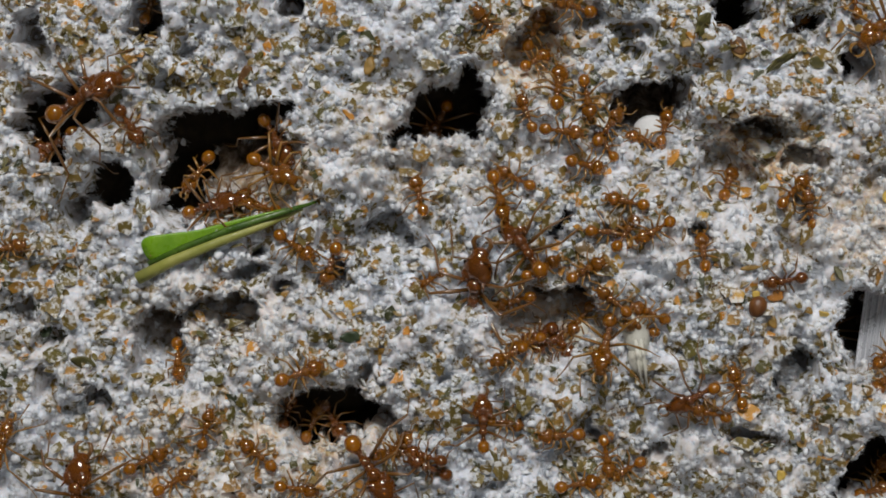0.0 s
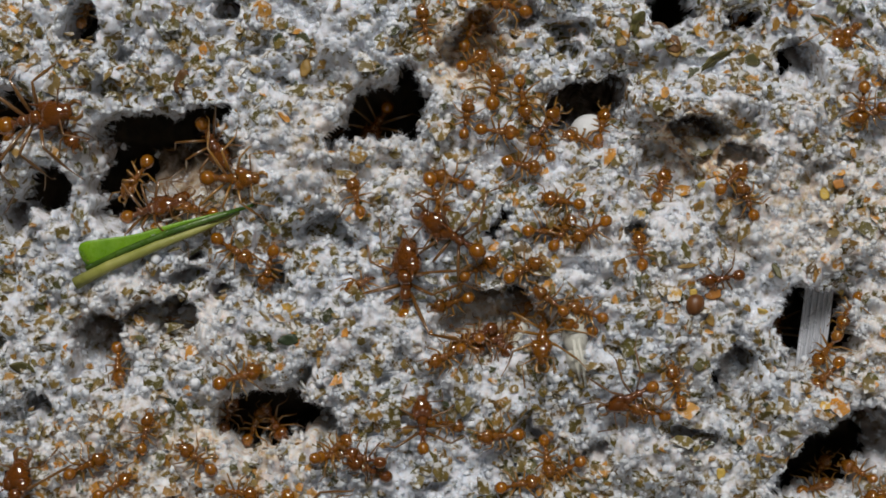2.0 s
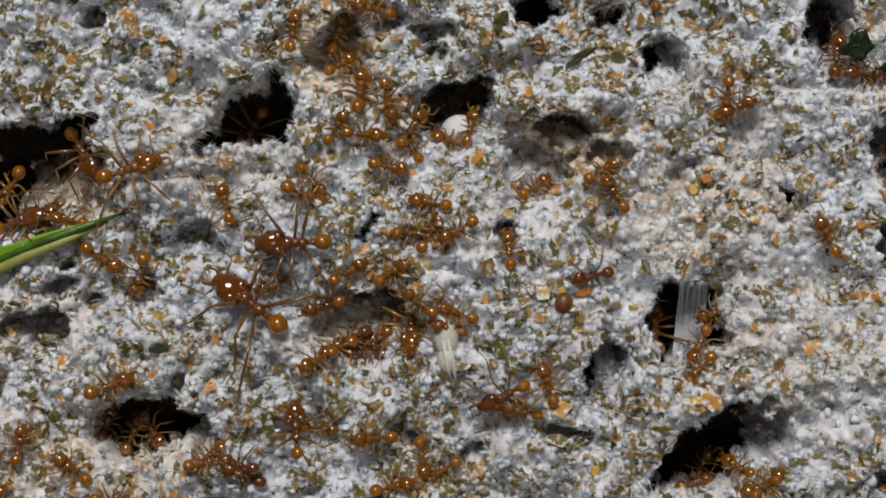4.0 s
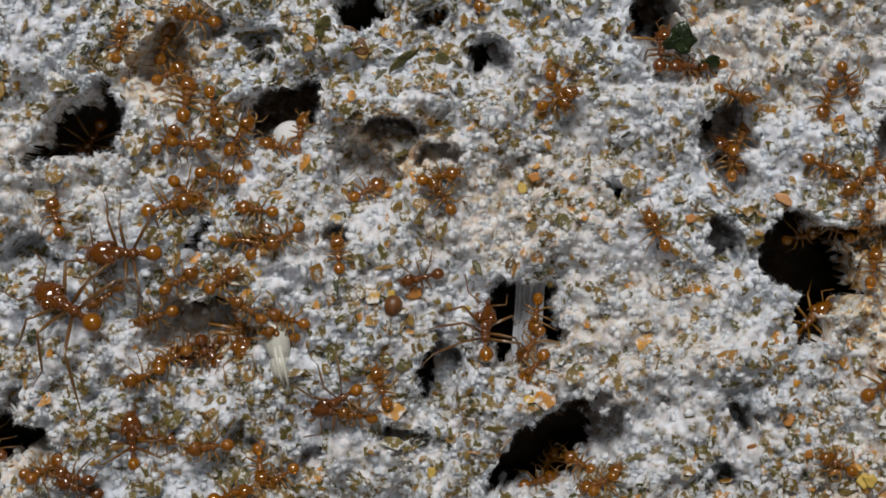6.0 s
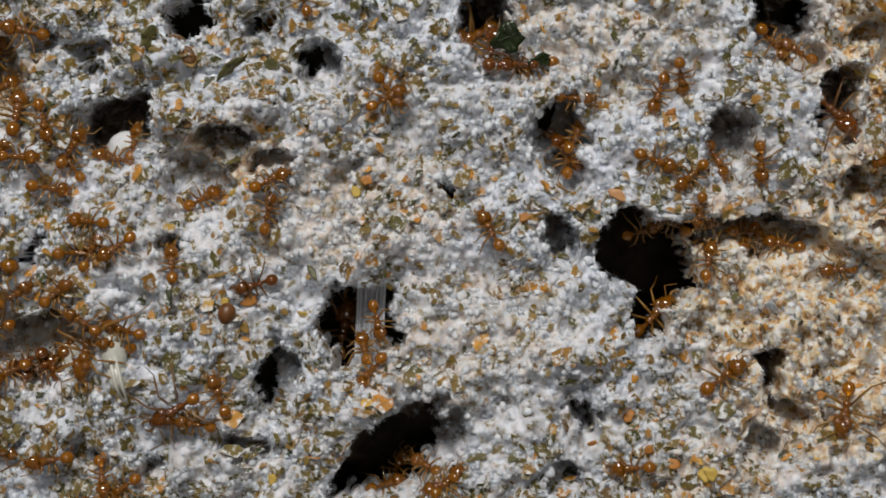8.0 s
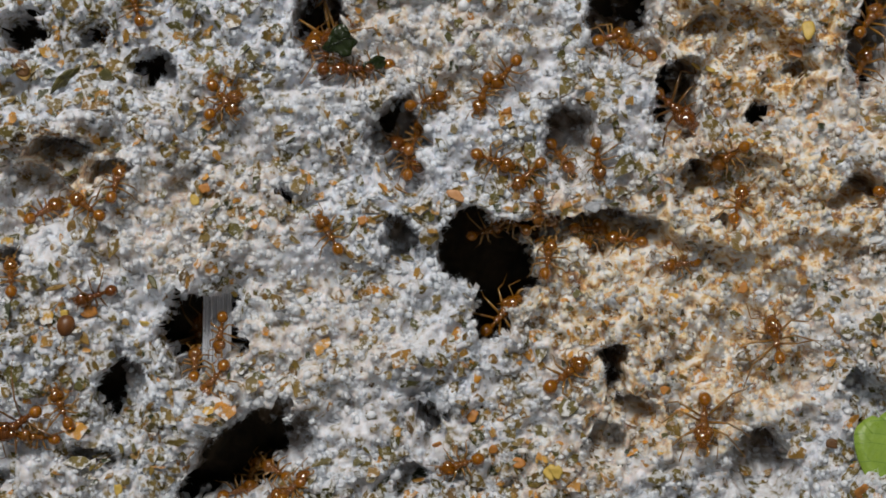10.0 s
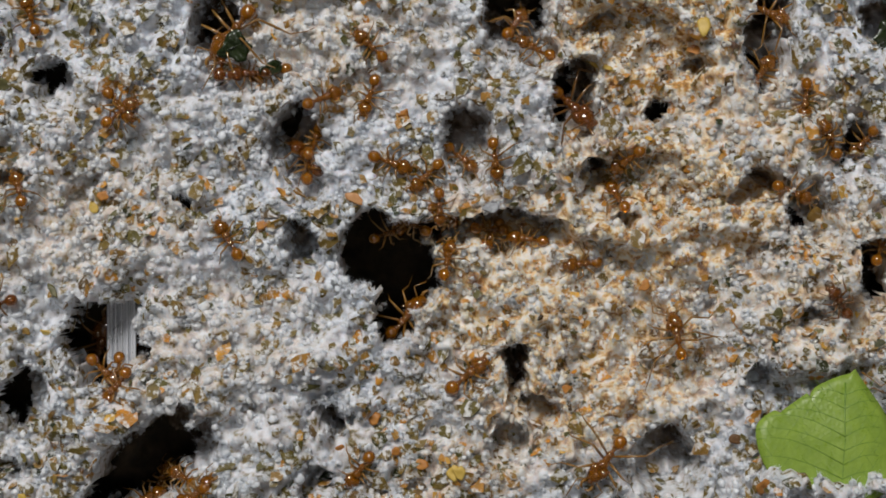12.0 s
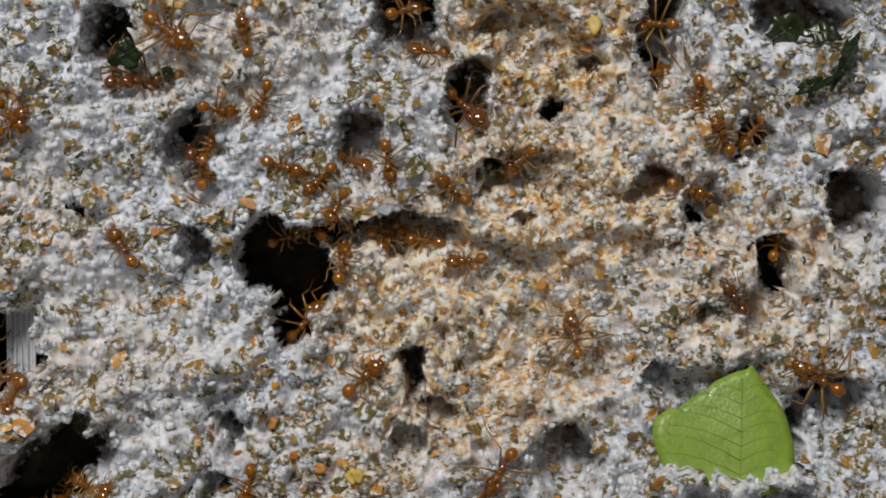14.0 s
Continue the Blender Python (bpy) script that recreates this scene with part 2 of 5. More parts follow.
shelter(17.6, -11.0, 1.40, 0.70, 5, 4.2, 0.40)
shelter(17.7, 6.5, 1.53, 0.51, -5, 5.0, 0.36)
hollow(19.1, -7.6, 0.57, 1.47, 0, 5.0, 0.32, True)
shelter(19.8, -7.7, 1.21, 2.04, 5, 4.2, 0.40)
shelter(20.4, 5.2, 1.15, 0.51, -10, 4.2, 0.40)
hollow(20.5, 12.8, 1.08, 0.80, 10, 6.0, 0.30, True)
hollow(23.0, -13.6, 1.28, 0.77, 14, 7.0, 0.30, True)
hollow(23.2, 10.1, 0.45, 0.83, 0, 5.0, 0.35, True)
hollow(23.7, -5.0, 1.02, 2.10, -3, 7.0, 0.26, True)
shelter(23.7, 9.6, 1.15, 1.72, 0, 4.0, 0.42)
hollow(24.6, 4.0, 0.64, 1.59, -49, 2.2, 0.70)
hollow(25.3, -5.0, 1.21, 2.04, -3, 7.0, 0.26, True)
hollow(25.7, -13.3, 2.55, 1.08, 26, 7.0, 0.28, True)
shelter(26.2, -12.9, 3.44, 2.30, 26, 5.6, 0.34)
shelter(27.9, -10.2, 1.28, 0.77, 39, 6.0, 0.35)
shelter(29.5, -10.8, 0.35, 1.02, -6, 5.0, 0.40)
hollow(30.6, 2.2, 0.32, 0.41, -24, 4.0, 0.35, True)
hollow(32.9, 11.4, 0.54, 1.34, -4, 6.0, 0.30, True)
shelter(33.3, 11.3, 1.28, 2.17, -4, 7.0, 0.36)
shelter(35.1, -14.3, 0.77, 0.89, -6, 4.0, 0.45)
shelter(36.2, -1.4, 0.80, 1.40, -6, 4.6, 0.36)
hollow(36.5, 5.6, 0.41, 0.57, -4, 5.0, 0.35, True)
shelter(36.8, -11.8, 0.96, 1.02, -6, 5.0, 0.42)
shelter(37.0, 4.5, 1.40, 2.10, -4, 4.2, 0.36)
shelter(37.3, 2.5, 0.96, 0.83, -4, 4.5, 0.45)
hollow(40.9, -2.2, 2.17, 1.98, -16, 8.0, 0.26, True)
hollow(41.2, -6.2, 0.83, 1.21, 9, 6.0, 0.30, True)
hollow(41.7, -4.2, 1.72, 1.53, -6, 8.0, 0.26, True)
hollow(43.5, -1.2, 1.91, 0.64, -6, 8.0, 0.26, True)
shelter(46.6, -13.9, 0.96, 0.96, -6, 3.0, 0.50)
shelter(46.7, 3.1, 1.47, 2.17, 4, 4.2, 0.36)
shelter(47.4, -10.5, 0.67, 1.72, -6, 7.0, 0.34)
shelter(47.4, -2.0, 4.15, 1.08, -9, 4.0, 0.40)
shelter(47.4, -3.3, 0.96, 0.77, -9, 3.5, 0.45)
shelter(48.7, -12.5, 1.02, 1.34, -6, 3.8, 0.40)
shelter(48.8, -12.4, 1.15, 1.40, 1, 3.2, 0.42)
hollow(49.9, 10.7, 0.64, 0.77, -6, 5.0, 0.35, True)
shelter(50.2, 9.4, 1.85, 2.49, -6, 6.0, 0.36)
hollow(51.6, 10.2, 0.51, 0.77, -6, 5.0, 0.35, True)
hollow(52.4, 4.7, 0.48, 1.47, -11, 6.0, 0.30, True)
shelter(52.9, 4.5, 1.21, 2.68, -11, 5.0, 0.36)
shelter(53.6, 0.4, 0.51, 1.08, -9, 5.5, 0.38)
shelter(55.0, -2.3, 0.64, 0.45, -9, 3.5, 0.45)
shelter(55.3, 8.9, 1.08, 0.77, -9, 3.0, 0.50)
shelter(55.3, -16.4, 1.98, 1.72, -29, 4.2, 0.40)
hollow(58.0, 3.7, 0.96, 0.80, -4, 6.0, 0.28, True)
shelter(58.9, -8.3, 0.77, 0.57, -9, 2.5, 0.50)
shelter(60.3, 5.8, 0.64, 0.51, -9, 4.0, 0.40)
shelter(60.8, -12.7, 0.83, 0.64, -9, 4.0, 0.45)
shelter(62.6, -1.7, 1.34, 0.96, -9, 4.5, 0.42)
hollow(64.1, 5.1, 0.45, 0.83, -9, 5.0, 0.35, True)
shelter(64.6, 6.9, 1.02, 2.81, -14, 6.0, 0.36)
shelter(64.7, -9.3, 0.83, 0.64, -9, 3.0, 0.50)
hollow(64.8, -4.6, 0.48, 0.48, -9, 5.0, 0.30, True)
shelter(65.3, -3.9, 1.53, 1.85, -9, 3.4, 0.40)
shelter(67.0, -9.7, 0.96, 1.28, 1, 4.0, 0.40)
hollow(68.0, -0.4, 0.51, 0.57, -9, 5.0, 0.35, True)
shelter(68.4, -8.0, 1.21, 2.17, -14, 7.0, 0.34)
shelter(68.4, -17.4, 0.77, 1.53, -9, 6.5, 0.36)
shelter(68.7, 0.1, 1.08, 1.34, -24, 6.5, 0.36)
hollow(68.8, -8.0, 0.51, 1.47, -14, 6.0, 0.30, True)
hollow(70.1, -15.2, 0.83, 0.45, -9, 5.0, 0.35, True)
shelter(70.1, -15.2, 1.98, 1.21, -4, 4.6, 0.36)
shelter(72.7, 6.2, 2.42, 1.53, -9, 4.5, 0.40)
hollow(73.4, -3.7, 0.96, 0.83, -9, 6.0, 0.32, True)
shelter(73.7, -5.3, 1.66, 2.68, -9, 6.0, 0.36)
# swellings, ledges and the sunken old stretches
hollow(17.7, 8.3, 4.78, 1.75, 0, -1.8, 0.70)
hollow(14.2, 12.1, 3.83, 1.91, 0, -0.8, 0.90)
hollow(19.0, 9.1, 5.10, 2.23, -3, -0.8, 0.90)
hollow(-5.9, 6.1, 2.87, 6.38, 0, -1.0, 0.90)
hollow(-18.6, 5.8, 2.55, 1.91, 0, -0.8, 0.90)
hollow(27.7, -8.7, 7.02, 1.59, 6, -1.2, 0.90)
hollow(35.4, -7.6, 7.02, 1.28, -4, -1.0, 0.90)
hollow(50.5, -16.3, 6.38, 1.91, -9, -0.6, 0.90)
hollow(47.7, 3.7, 6.38, 3.83, -9, -0.5, 0.90)
hollow(6.9, -1.2, 7.97, 4.78, 0, -0.5, 0.90)
hollow(64.4, -15.1, 4.30, 2.93, -9, 1.8, 0.30)
hollow(61.6, -17.7, 2.1, 1.1, -9, -2.5, 0.80)
hollow(64.4, -18.5, 2.1, 1.1, -9, -2.5, 0.80)
hollow(67.2, -19.0, 2.0, 1.1, -9, -2.5, 0.80)
hollow(52.5, -5.5, 4.15, 2.55, -17, 1.4, 0.25)
hollow(55.4, -9.5, 5.58, 3.03, -14, 1.4, 0.25)
hollow(58.5, -6.2, 4.46, 2.87, -9, 1.3, 0.30)
hollow(57.4, 5.8, 3.03, 3.83, 1, 1.5, 0.25)
hollow(55.8, -0.4, 3.51, 2.23, -9, 1.3, 0.30)
hollow(48.0, -2.7, 2.55, 0.89, -9, 1.5, 0.30)


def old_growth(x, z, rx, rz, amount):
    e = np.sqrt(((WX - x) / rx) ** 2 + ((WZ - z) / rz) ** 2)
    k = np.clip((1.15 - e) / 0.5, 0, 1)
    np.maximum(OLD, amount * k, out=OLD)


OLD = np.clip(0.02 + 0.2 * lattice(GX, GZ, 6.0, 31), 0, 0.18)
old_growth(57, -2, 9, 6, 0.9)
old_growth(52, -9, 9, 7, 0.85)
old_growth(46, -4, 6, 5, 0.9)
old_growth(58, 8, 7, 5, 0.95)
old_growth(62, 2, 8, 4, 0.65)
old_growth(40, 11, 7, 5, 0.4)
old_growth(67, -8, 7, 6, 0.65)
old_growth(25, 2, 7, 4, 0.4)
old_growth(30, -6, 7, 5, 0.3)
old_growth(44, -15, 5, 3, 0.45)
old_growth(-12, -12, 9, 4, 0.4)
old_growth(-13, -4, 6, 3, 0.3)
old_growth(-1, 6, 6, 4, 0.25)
# recess floors: brown growth, also tinted here to darken them as shade would
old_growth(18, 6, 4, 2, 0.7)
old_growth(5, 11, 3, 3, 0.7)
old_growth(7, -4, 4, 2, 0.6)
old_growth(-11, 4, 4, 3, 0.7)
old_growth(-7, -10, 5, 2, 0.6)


BARE_SHADE = np.clip((DEEP - 3.0) / 2.5 + 0.3 * lattice(GX, GZ, 0.9, 95), 0, 1)  # inside the chambers felt gives way to brown comb, also darkened in place of shade
BASE = 0.5 * lattice(GX, GZ, 7.0, 5) + 0.75 * lattice(GX, GZ, 2.4, 6) + 0.35 * lattice(GX, GZ, 1.25, 16)
for x, z, r, h in ((18, -5, 8, 1.2), (38, -11, 8, 1.0), (62, 4, 10, -1.0), (-18, 4, 8, -0.6), (-4, 10, 6, -0.5)):  # wide swells of the whole face
    BASE = BASE + h * np.exp(-((GX - x) ** 2 + (GZ - z) ** 2) / (2 * (0.7 * r) ** 2))
JX, JZ = GX + 0.22 * lattice(GX, GZ, 0.5, 21), GZ + 0.22 * lattice(GX, GZ, 0.5, 22)
ROUGH = np.clip(0.75 + 0.5 * lattice(GX, GZ, 11.0, 81), 0.4, 1.2)  # some stretches are lumpier than others
THIN = np.zeros(GX.shape)  # stretches where more leaf pulp than white felt shows
for x, z, r in ((-20, 11, 6), (-10, 12, 6), (4, 13, 6), (16, 10, 6), (24, 11, 4), (70, 4, 7), (74, -6, 6), (68, -9, 4), (55, 8, 5), (6, -9, 4), (22, -11, 3)):
    THIN = np.maximum(THIN, np.exp(-((GX - x) ** 2 + (GZ - z) ** 2) / (r * r)))
GROWTH = 0.55 - 0.55 * THIN + 0.55 * lattice(GX, GZ, 1.9, 91) + 0.35 * lattice(GX, GZ, 0.8, 92) - 0.12 * OLD  # how thick the white felt has grown
FINE = ROUGH * (0.55 * clumps(JX, JZ, 1.7, 7) - 1.3 * np.clip(lattice(GX, GZ, 0.95, 41) - 0.05, 0, 1) - 0.5 * np.clip(lattice(GX, GZ, 0.5, 42), 0, 1)) + 0.5 * puffs(JX, JZ, 0.8, 8) + 0.06 * lattice(GX, GZ, 0.3, 9) - 0.45
HIGH = BASE + FINE - SWELL - DEEP  # towards the lens, in mm


def box_blur(a, n):
    for axis in (0, 1):
        pad = [(0, 0), (0, 0)]
        pad[axis] = (n + 1, n)
        c = np.cumsum(np.pad(a, pad, mode="edge"), axis=axis)
        k = 2 * n + 1
        a = (c[k:] - c[:-k]) / k if axis == 0 else (c[:, k:] - c[:, :-k]) / k
    return a


STEEP = np.clip(DEEP / 1.5, 0, 1)
HIGH = HIGH * (1 - STEEP) + box_blur(HIGH, 1) * STEEP
LIFT = 0.07 * np.minimum(box_blur(DEEP, 4), 4.0) + 0.16 * box_blur(UNDER, 3)  # chambers lean upwards into the comb
SIDE_X = 0.2 * STEEP * lattice(GZ, 0.4 * HIGH, 0.45, 71)  # lumps on the chambers' walls
SIDE_Z = 0.2 * STEEP * lattice(GX, 0.4 * HIGH, 0.45, 73)
SOFT = box_blur(HIGH, 3)


def cell(x, z):
    """The grid cell whose lifted face stands at x, z."""
    i = int(np.clip(round((x - X0) / STEP), 1, len(gx) - 2))
    w = z
    for _ in range(6):
        j = int(np.clip(round((w - Z0) / STEP), 1, len(gz) - 2))
        w = z - LIFT[i, j]
    return i, j


def ground(x, z, most=2.2):
    """The comb's face at x, z: the height towards the lens (no deeper than most) and its slopes."""
    i, j = cell(x, z)
    n = 4
    a, b = max(i - n, 0), min(i + n, len(gx) - 1)
    c, d = max(j - n, 0), min(j + n, len(gz) - 1)
    return max(SOFT[i, j] + 0.2, -most), (SOFT[b, j] - SOFT[a, j]) / ((b - a) * STEP), (SOFT[i, d] - SOFT[i, c]) / ((d - c) * STEP)


def mesh_of(name, points, faces, materials, smooth=True):
    me = bpy.data.meshes.new(name)
    points, faces = np.asarray(points, np.float32), np.asarray(faces, np.int32)
    size = faces.shape[1]
    me.vertices.add(len(points))
    me.vertices.foreach_set("co", points.ravel())
    me.loops.add(faces.size)
    me.loops.foreach_set("vertex_index", faces.ravel())
    me.polygons.add(len(faces))
    me.polygons.foreach_set("loop_start", np.arange(0, faces.size, size, dtype=np.int32))
    me.polygons.foreach_set("use_smooth", np.full(len(faces), smooth))
    me.update(calc_edges=True)
    for m in materials:
        me.materials.append(m)
    return me


def build_garden():
    garden = new("fungus_garden")
    garden.location = (0, 0, EYE)
    tagged(garden, "white cottony fungus comb full of leaf scraps and dark chambers", "fungus")
    points = np.stack([GX + SIDE_X, -HIGH, GZ + LIFT + SIDE_Z], -1).reshape(-1, 3) * MM
    ids = np.arange(GX.size).reshape(GX.shape)
    quads = np.stack([ids[:-1, :-1], ids[1:, :-1], ids[1:, 1:], ids[:-1, 1:]], -1)
    keep = ~(OPEN[:-1, :-1] | OPEN[1:, :-1] | OPEN[1:, 1:] | OPEN[:-1, 1:])
    me = mesh_of("comb_face", points, quads[keep], [FUNGUS])
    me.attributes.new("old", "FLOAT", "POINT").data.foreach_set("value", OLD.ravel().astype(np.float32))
    me.attributes.new("bare_shade", "FLOAT", "POINT").data.foreach_set("value", BARE_SHADE.ravel().astype(np.float32))
    face = new("comb_face", me)
    face.parent = garden
    # the body behind the face: a hollow block with rounded edges, painted dark as shade
    bm = bmesh.new()
    bmesh.ops.create_cube(bm, size=1.0, matrix=Matrix.Translation(((X0 + X1) / 2 * MM, 0.031, (Z0 + Z1) / 2 * MM - 0.005)) @ Matrix.Diagonal(((X1 - X0 + 6) * MM, 0.06, (Z1 - Z0 + 16) * MM, 1)))
    front = [f for f in bm.faces if f.normal.y < -0.5]
    bmesh.ops.delete(bm, geom=front, context="FACES")
    body = part("comb_body", bm, INSIDE_SHADE, garden, "hollow back block of the comb, coloured near black for shade")
    # far wall of the chambers, its brown darkened in place of shade
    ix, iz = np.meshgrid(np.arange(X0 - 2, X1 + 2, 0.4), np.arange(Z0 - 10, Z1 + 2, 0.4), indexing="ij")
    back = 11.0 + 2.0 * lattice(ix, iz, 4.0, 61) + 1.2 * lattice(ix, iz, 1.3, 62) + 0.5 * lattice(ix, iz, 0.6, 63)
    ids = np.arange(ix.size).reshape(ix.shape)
    inner = new("inner_comb", mesh_of("inner_comb", np.stack([ix, back, iz], -1).reshape(-1, 3) * MM, np.stack([ids[:-1, :-1], ids[1:, :-1], ids[1:, 1:], ids[:-1, 1:]], -1).reshape(-1, 4), [INSIDE_SHADE]))
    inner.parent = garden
    tagged(inner, "brown inner comb, coloured near black in place of chamber shade")
    # rim that joins the face to the body
    bm = bmesh.new()
    for x0, x1, z0, z1 in ((X0 - 3, X0 + .3, Z0 - 13, Z1 + 3), (X1 - .3, X1 + 3, Z0 - 13, Z1 + 3), (X0, X1, Z1 - .3, Z1 + 3), (X0, X1, Z0 - 13, Z0 + .3)):
        bmesh.ops.create_cube(bm, size=1.0, matrix=Matrix.Translation(((x0 + x1) / 2 * MM, 0.001, (z0 + z1) / 2 * MM)) @ Matrix.Diagonal(((x1 - x0) * MM, 0.004, (z1 - z0) * MM, 1)))
    part("comb_rim", bm, FUNGUS, garden)
    return garden


def part(name, bm, mat, parent, label=""):
    me = bpy.data.meshes.new(name)
    bm.normal_update()
    bm.to_mesh(me)
    bm.free()
    for p in me.polygons:
        p.use_smooth = True
    me.materials.append(mat)
    ob = new(name, me)
    ob.parent = parent
    if label:
        tagged(ob, label)
    return ob


garden = build_garden()

# shelf on which the comb stands
bm = bmesh.new()
bmesh.ops.create_cube(bm, size=1.0, matrix=Matrix.Translation((0.03, 0, EYE + (Z0 - 13) * MM - 0.01)) @ Matrix.Diagonal((1.2, 1.2, 0.02, 1)))
tagged(part("floor", bm, SHELF, None), "dark shelf under the comb", "floor", kind="structure")

# ---- ants ----


def ball(bm, centre, radii, u=14, v=9, shape=None):
    made = bmesh.ops.create_uvsphere(bm, u_segments=u, v_segments=v, radius=1.0, matrix=pose(0, 0, 0, 0, 90, 0))["verts"]
    for p in made:
        if shape:
            p.co = shape(p.co.copy())
        p.co = Vector(centre) + Vector((p.co.x * radii[0], p.co.y * radii[1], p.co.z * radii[2]))
    return made


def tube(bm, path, radii, sides=6):
    path = [Vector(p) for p in path]
    rings = []
    for k, p in enumerate(path):
        way = (path[min(k + 1, len(path) - 1)] - path[max(k - 1, 0)]).normalized()
        side = way.cross(Vector((0.13, 0.31, 0.94))).normalized()
        up = side.cross(way)
        rings.append([bm.verts.new(p + radii[k] * (math.cos(2 * math.pi * a / sides) * side + math.sin(2 * math.pi * a / sides) * up)) for a in range(sides)])
    for a, b in zip(rings, rings[1:]):
        for k in range(sides):
            bm.faces.new((a[k], a[(k + 1) % sides], b[(k + 1) % sides], b[k]))
    bm.faces.new(list(reversed(rings[0]))), bm.faces.new(rings[-1])


def heart(p):
    """A head: two lobes behind, narrower in front."""
    w = 1.02 + 0.14 * -p.x - 0.22 * max(p.x, 0)
    notch = 0.34 * max(-p.x, 0) ** 2 * math.exp(-(p.y / 0.35) ** 2)
    return Vector((p.x + notch, p.y * w, p.z * (1.0 - 0.12 * max(p.x, 0))))


def build_ant(kind, seed):
    """One ant of length 1 mm: x ahead, z away from the ground, which its feet touch at z = 0."""
    r = random.Random(seed)
    big = kind in ("large", "medium")
    skin, limb = (RUST, RUST_LIMB) if kind in ("large", "red") else (HONEY, LIMB)
    rear = RUST if kind == "red" else AMBER
    root = new("soldier_ant" if kind == "large" else "worker_ant")
    up = 0.20 if big else 0.17
    s = MM
    hl, hw = {"large": (0.20, 0.168), "medium": (0.175, 0.15)}.get(kind, (0.165, 0.17))
    nod = r.uniform(-0.03, 0.02)

    def at(*p):
        return tuple(v * s for v in p)

    bm = bmesh.new()
    ball(bm, at(0.315, 0, up + nod), at(hl, hw, 0.12), shape=heart)
    ball(bm, at(0.315 + hl * 0.75, 0, up - 0.03 + nod), at(0.07, hw * 0.62, 0.075), 10, 7)
    if big:
        for y in (-1, 1):
            ball(bm, at(0.235, 0.085 * y, up + nod + 0.015), at(0.10, 0.088, 0.10), 12, 8)
            tube(bm, [at(0.20, 0.11 * y, up + 0.07), at(0.12, 0.15 * y, up + 0.13)], at(0.022, 0.003), 5)
    head = part("head", bm, skin, root)
    for y in (-1, 1):
        bm = bmesh.new()
        ball(bm, at(0.36, (hw - 0.022) * y, up + 0.035 + nod), at(0.022, 0.014, 0.022), 8, 6)
        part("eye", bm, EYE_BLACK, head, "black eye")
        bm = bmesh.new()
        f = 0.315 + hl
        jaw = 1.35 if big else 1.0
        tube(bm, [at(f - 0.02, 0.07 * y, up - 0.04 + nod), at(f + 0.045 * jaw, 0.10 * y, up - 0.05 + nod), at(f + 0.09 * jaw, 0.075 * y, up - 0.06 + nod), at(f + 0.105 * jaw, 0.015 * y, up - 0.06 + nod)], at(0.026, 0.03, 0.024, 0.005), 7)
        part("mandible", bm, limb, head)
    bm = bmesh.new()
    t = 1.1 if big else 1.18
    ball(bm, at(0.115, 0, up + 0.015), at(0.09, 0.085 * t, 0.085 * t), 12, 8)
    ball(bm, at(0.02, 0, up + 0.0), at(0.07, 0.062 * t, 0.065 * t), 12, 8)
    ball(bm, at(-0.075, 0, up + 0.005), at(0.075, 0.066 * t, 0.07 * t), 12, 8)
    tube(bm, [at(0.18, 0, up), at(0.24, 0, up + nod)], at(0.035, 0.035), 8)
    for x, y in ((0.14, 0.045), (0.14, -0.045), (-0.10, 0.03), (-0.10, -0.03)):
        tube(bm, [at(x, y, up + 0.05), at(x - 0.015, y * 1.6, up + 0.125)], at(0.012, 0.002), 5)
    part("thorax", bm, skin, root)
    bm = bmesh.new()
    ball(bm, at(-0.165, 0, up - 0.01), at(0.036, 0.04, 0.05), 10, 7)
    ball(bm, at(-0.215, 0, up - 0.005), at(0.04, 0.052, 0.055), 10, 7)
    part("petiole", bm, skin, root)
    bm = bmesh.new()
    lift = r.uniform(0.0, 0.05)
    g = {"large": 0.115, "medium": 0.125}.get(kind, 0.148)
    ball(bm, at(-0.22 - g * 0.92, 0, up + lift), at(g, g * 0.92, g * 0.9), 16, 11)
    part("gaster", bm, rear, root, "shiny round amber gaster")
    reach = 1.2 if big else 0.68
    for y in (-1, 1):
        for k, (x, ahead) in enumerate(((0.12, 0.34), (0.03, -0.06), (-0.06, -0.38))):
            a = ahead + r.uniform(-0.13, 0.13)
            l = reach * (1.0 + 0.12 * k) * r.uniform(0.88, 1.08)
            fold = r.uniform(-0.10, 0.14)
            hip = Vector((x, 0.04 * y, up - 0.04))
            knee = hip + Vector((a * 0.42 * l, y * 0.27 * l, 0.17 * l))
            shin = Vector((knee.x + (a * 0.25 + fold) * l, knee.y + y * 0.17 * l, 0.05))
            foot = Vector((shin.x + (a * 0.22 - fold * 0.4) * l, shin.y + y * 0.10 * l, -0.02))
            toe = foot + Vector((a * 0.12 * l, y * 0.03 * l, 0.0))
            bm = bmesh.new()
            w = 0.020 if big else 0.023
            path = [hip, hip.lerp(knee, 0.5) + Vector((0, 0, 0.012)), knee, knee.lerp(shin, 0.08), knee.lerp(shin, 0.55), shin, shin.lerp(foot, 0.15), foot, toe]
            tube(bm, [p * s - hip * s for p in path], at(w, w * 1.25, w * 0.75, w * 0.7, w, w * 0.6, w * 0.45, w * 0.35, w * 0.25), 6)
            leg = part("leg", bm, limb, root)
            leg.location = hip * s
    for y in (-1, 1):
        hip = Vector((0.42, 0.06 * y, up + 0.05 + nod))
        out = r.uniform(0.13, 0.24)
        elbow = hip + Vector((r.uniform(0.02, 0.14), y * out * reach, 0.06))
        tip = elbow + Vector((r.uniform(0.16, 0.30) * reach, y * r.uniform(-0.06, 0.10), -0.10))
        bm = bmesh.new()
        w = 0.011
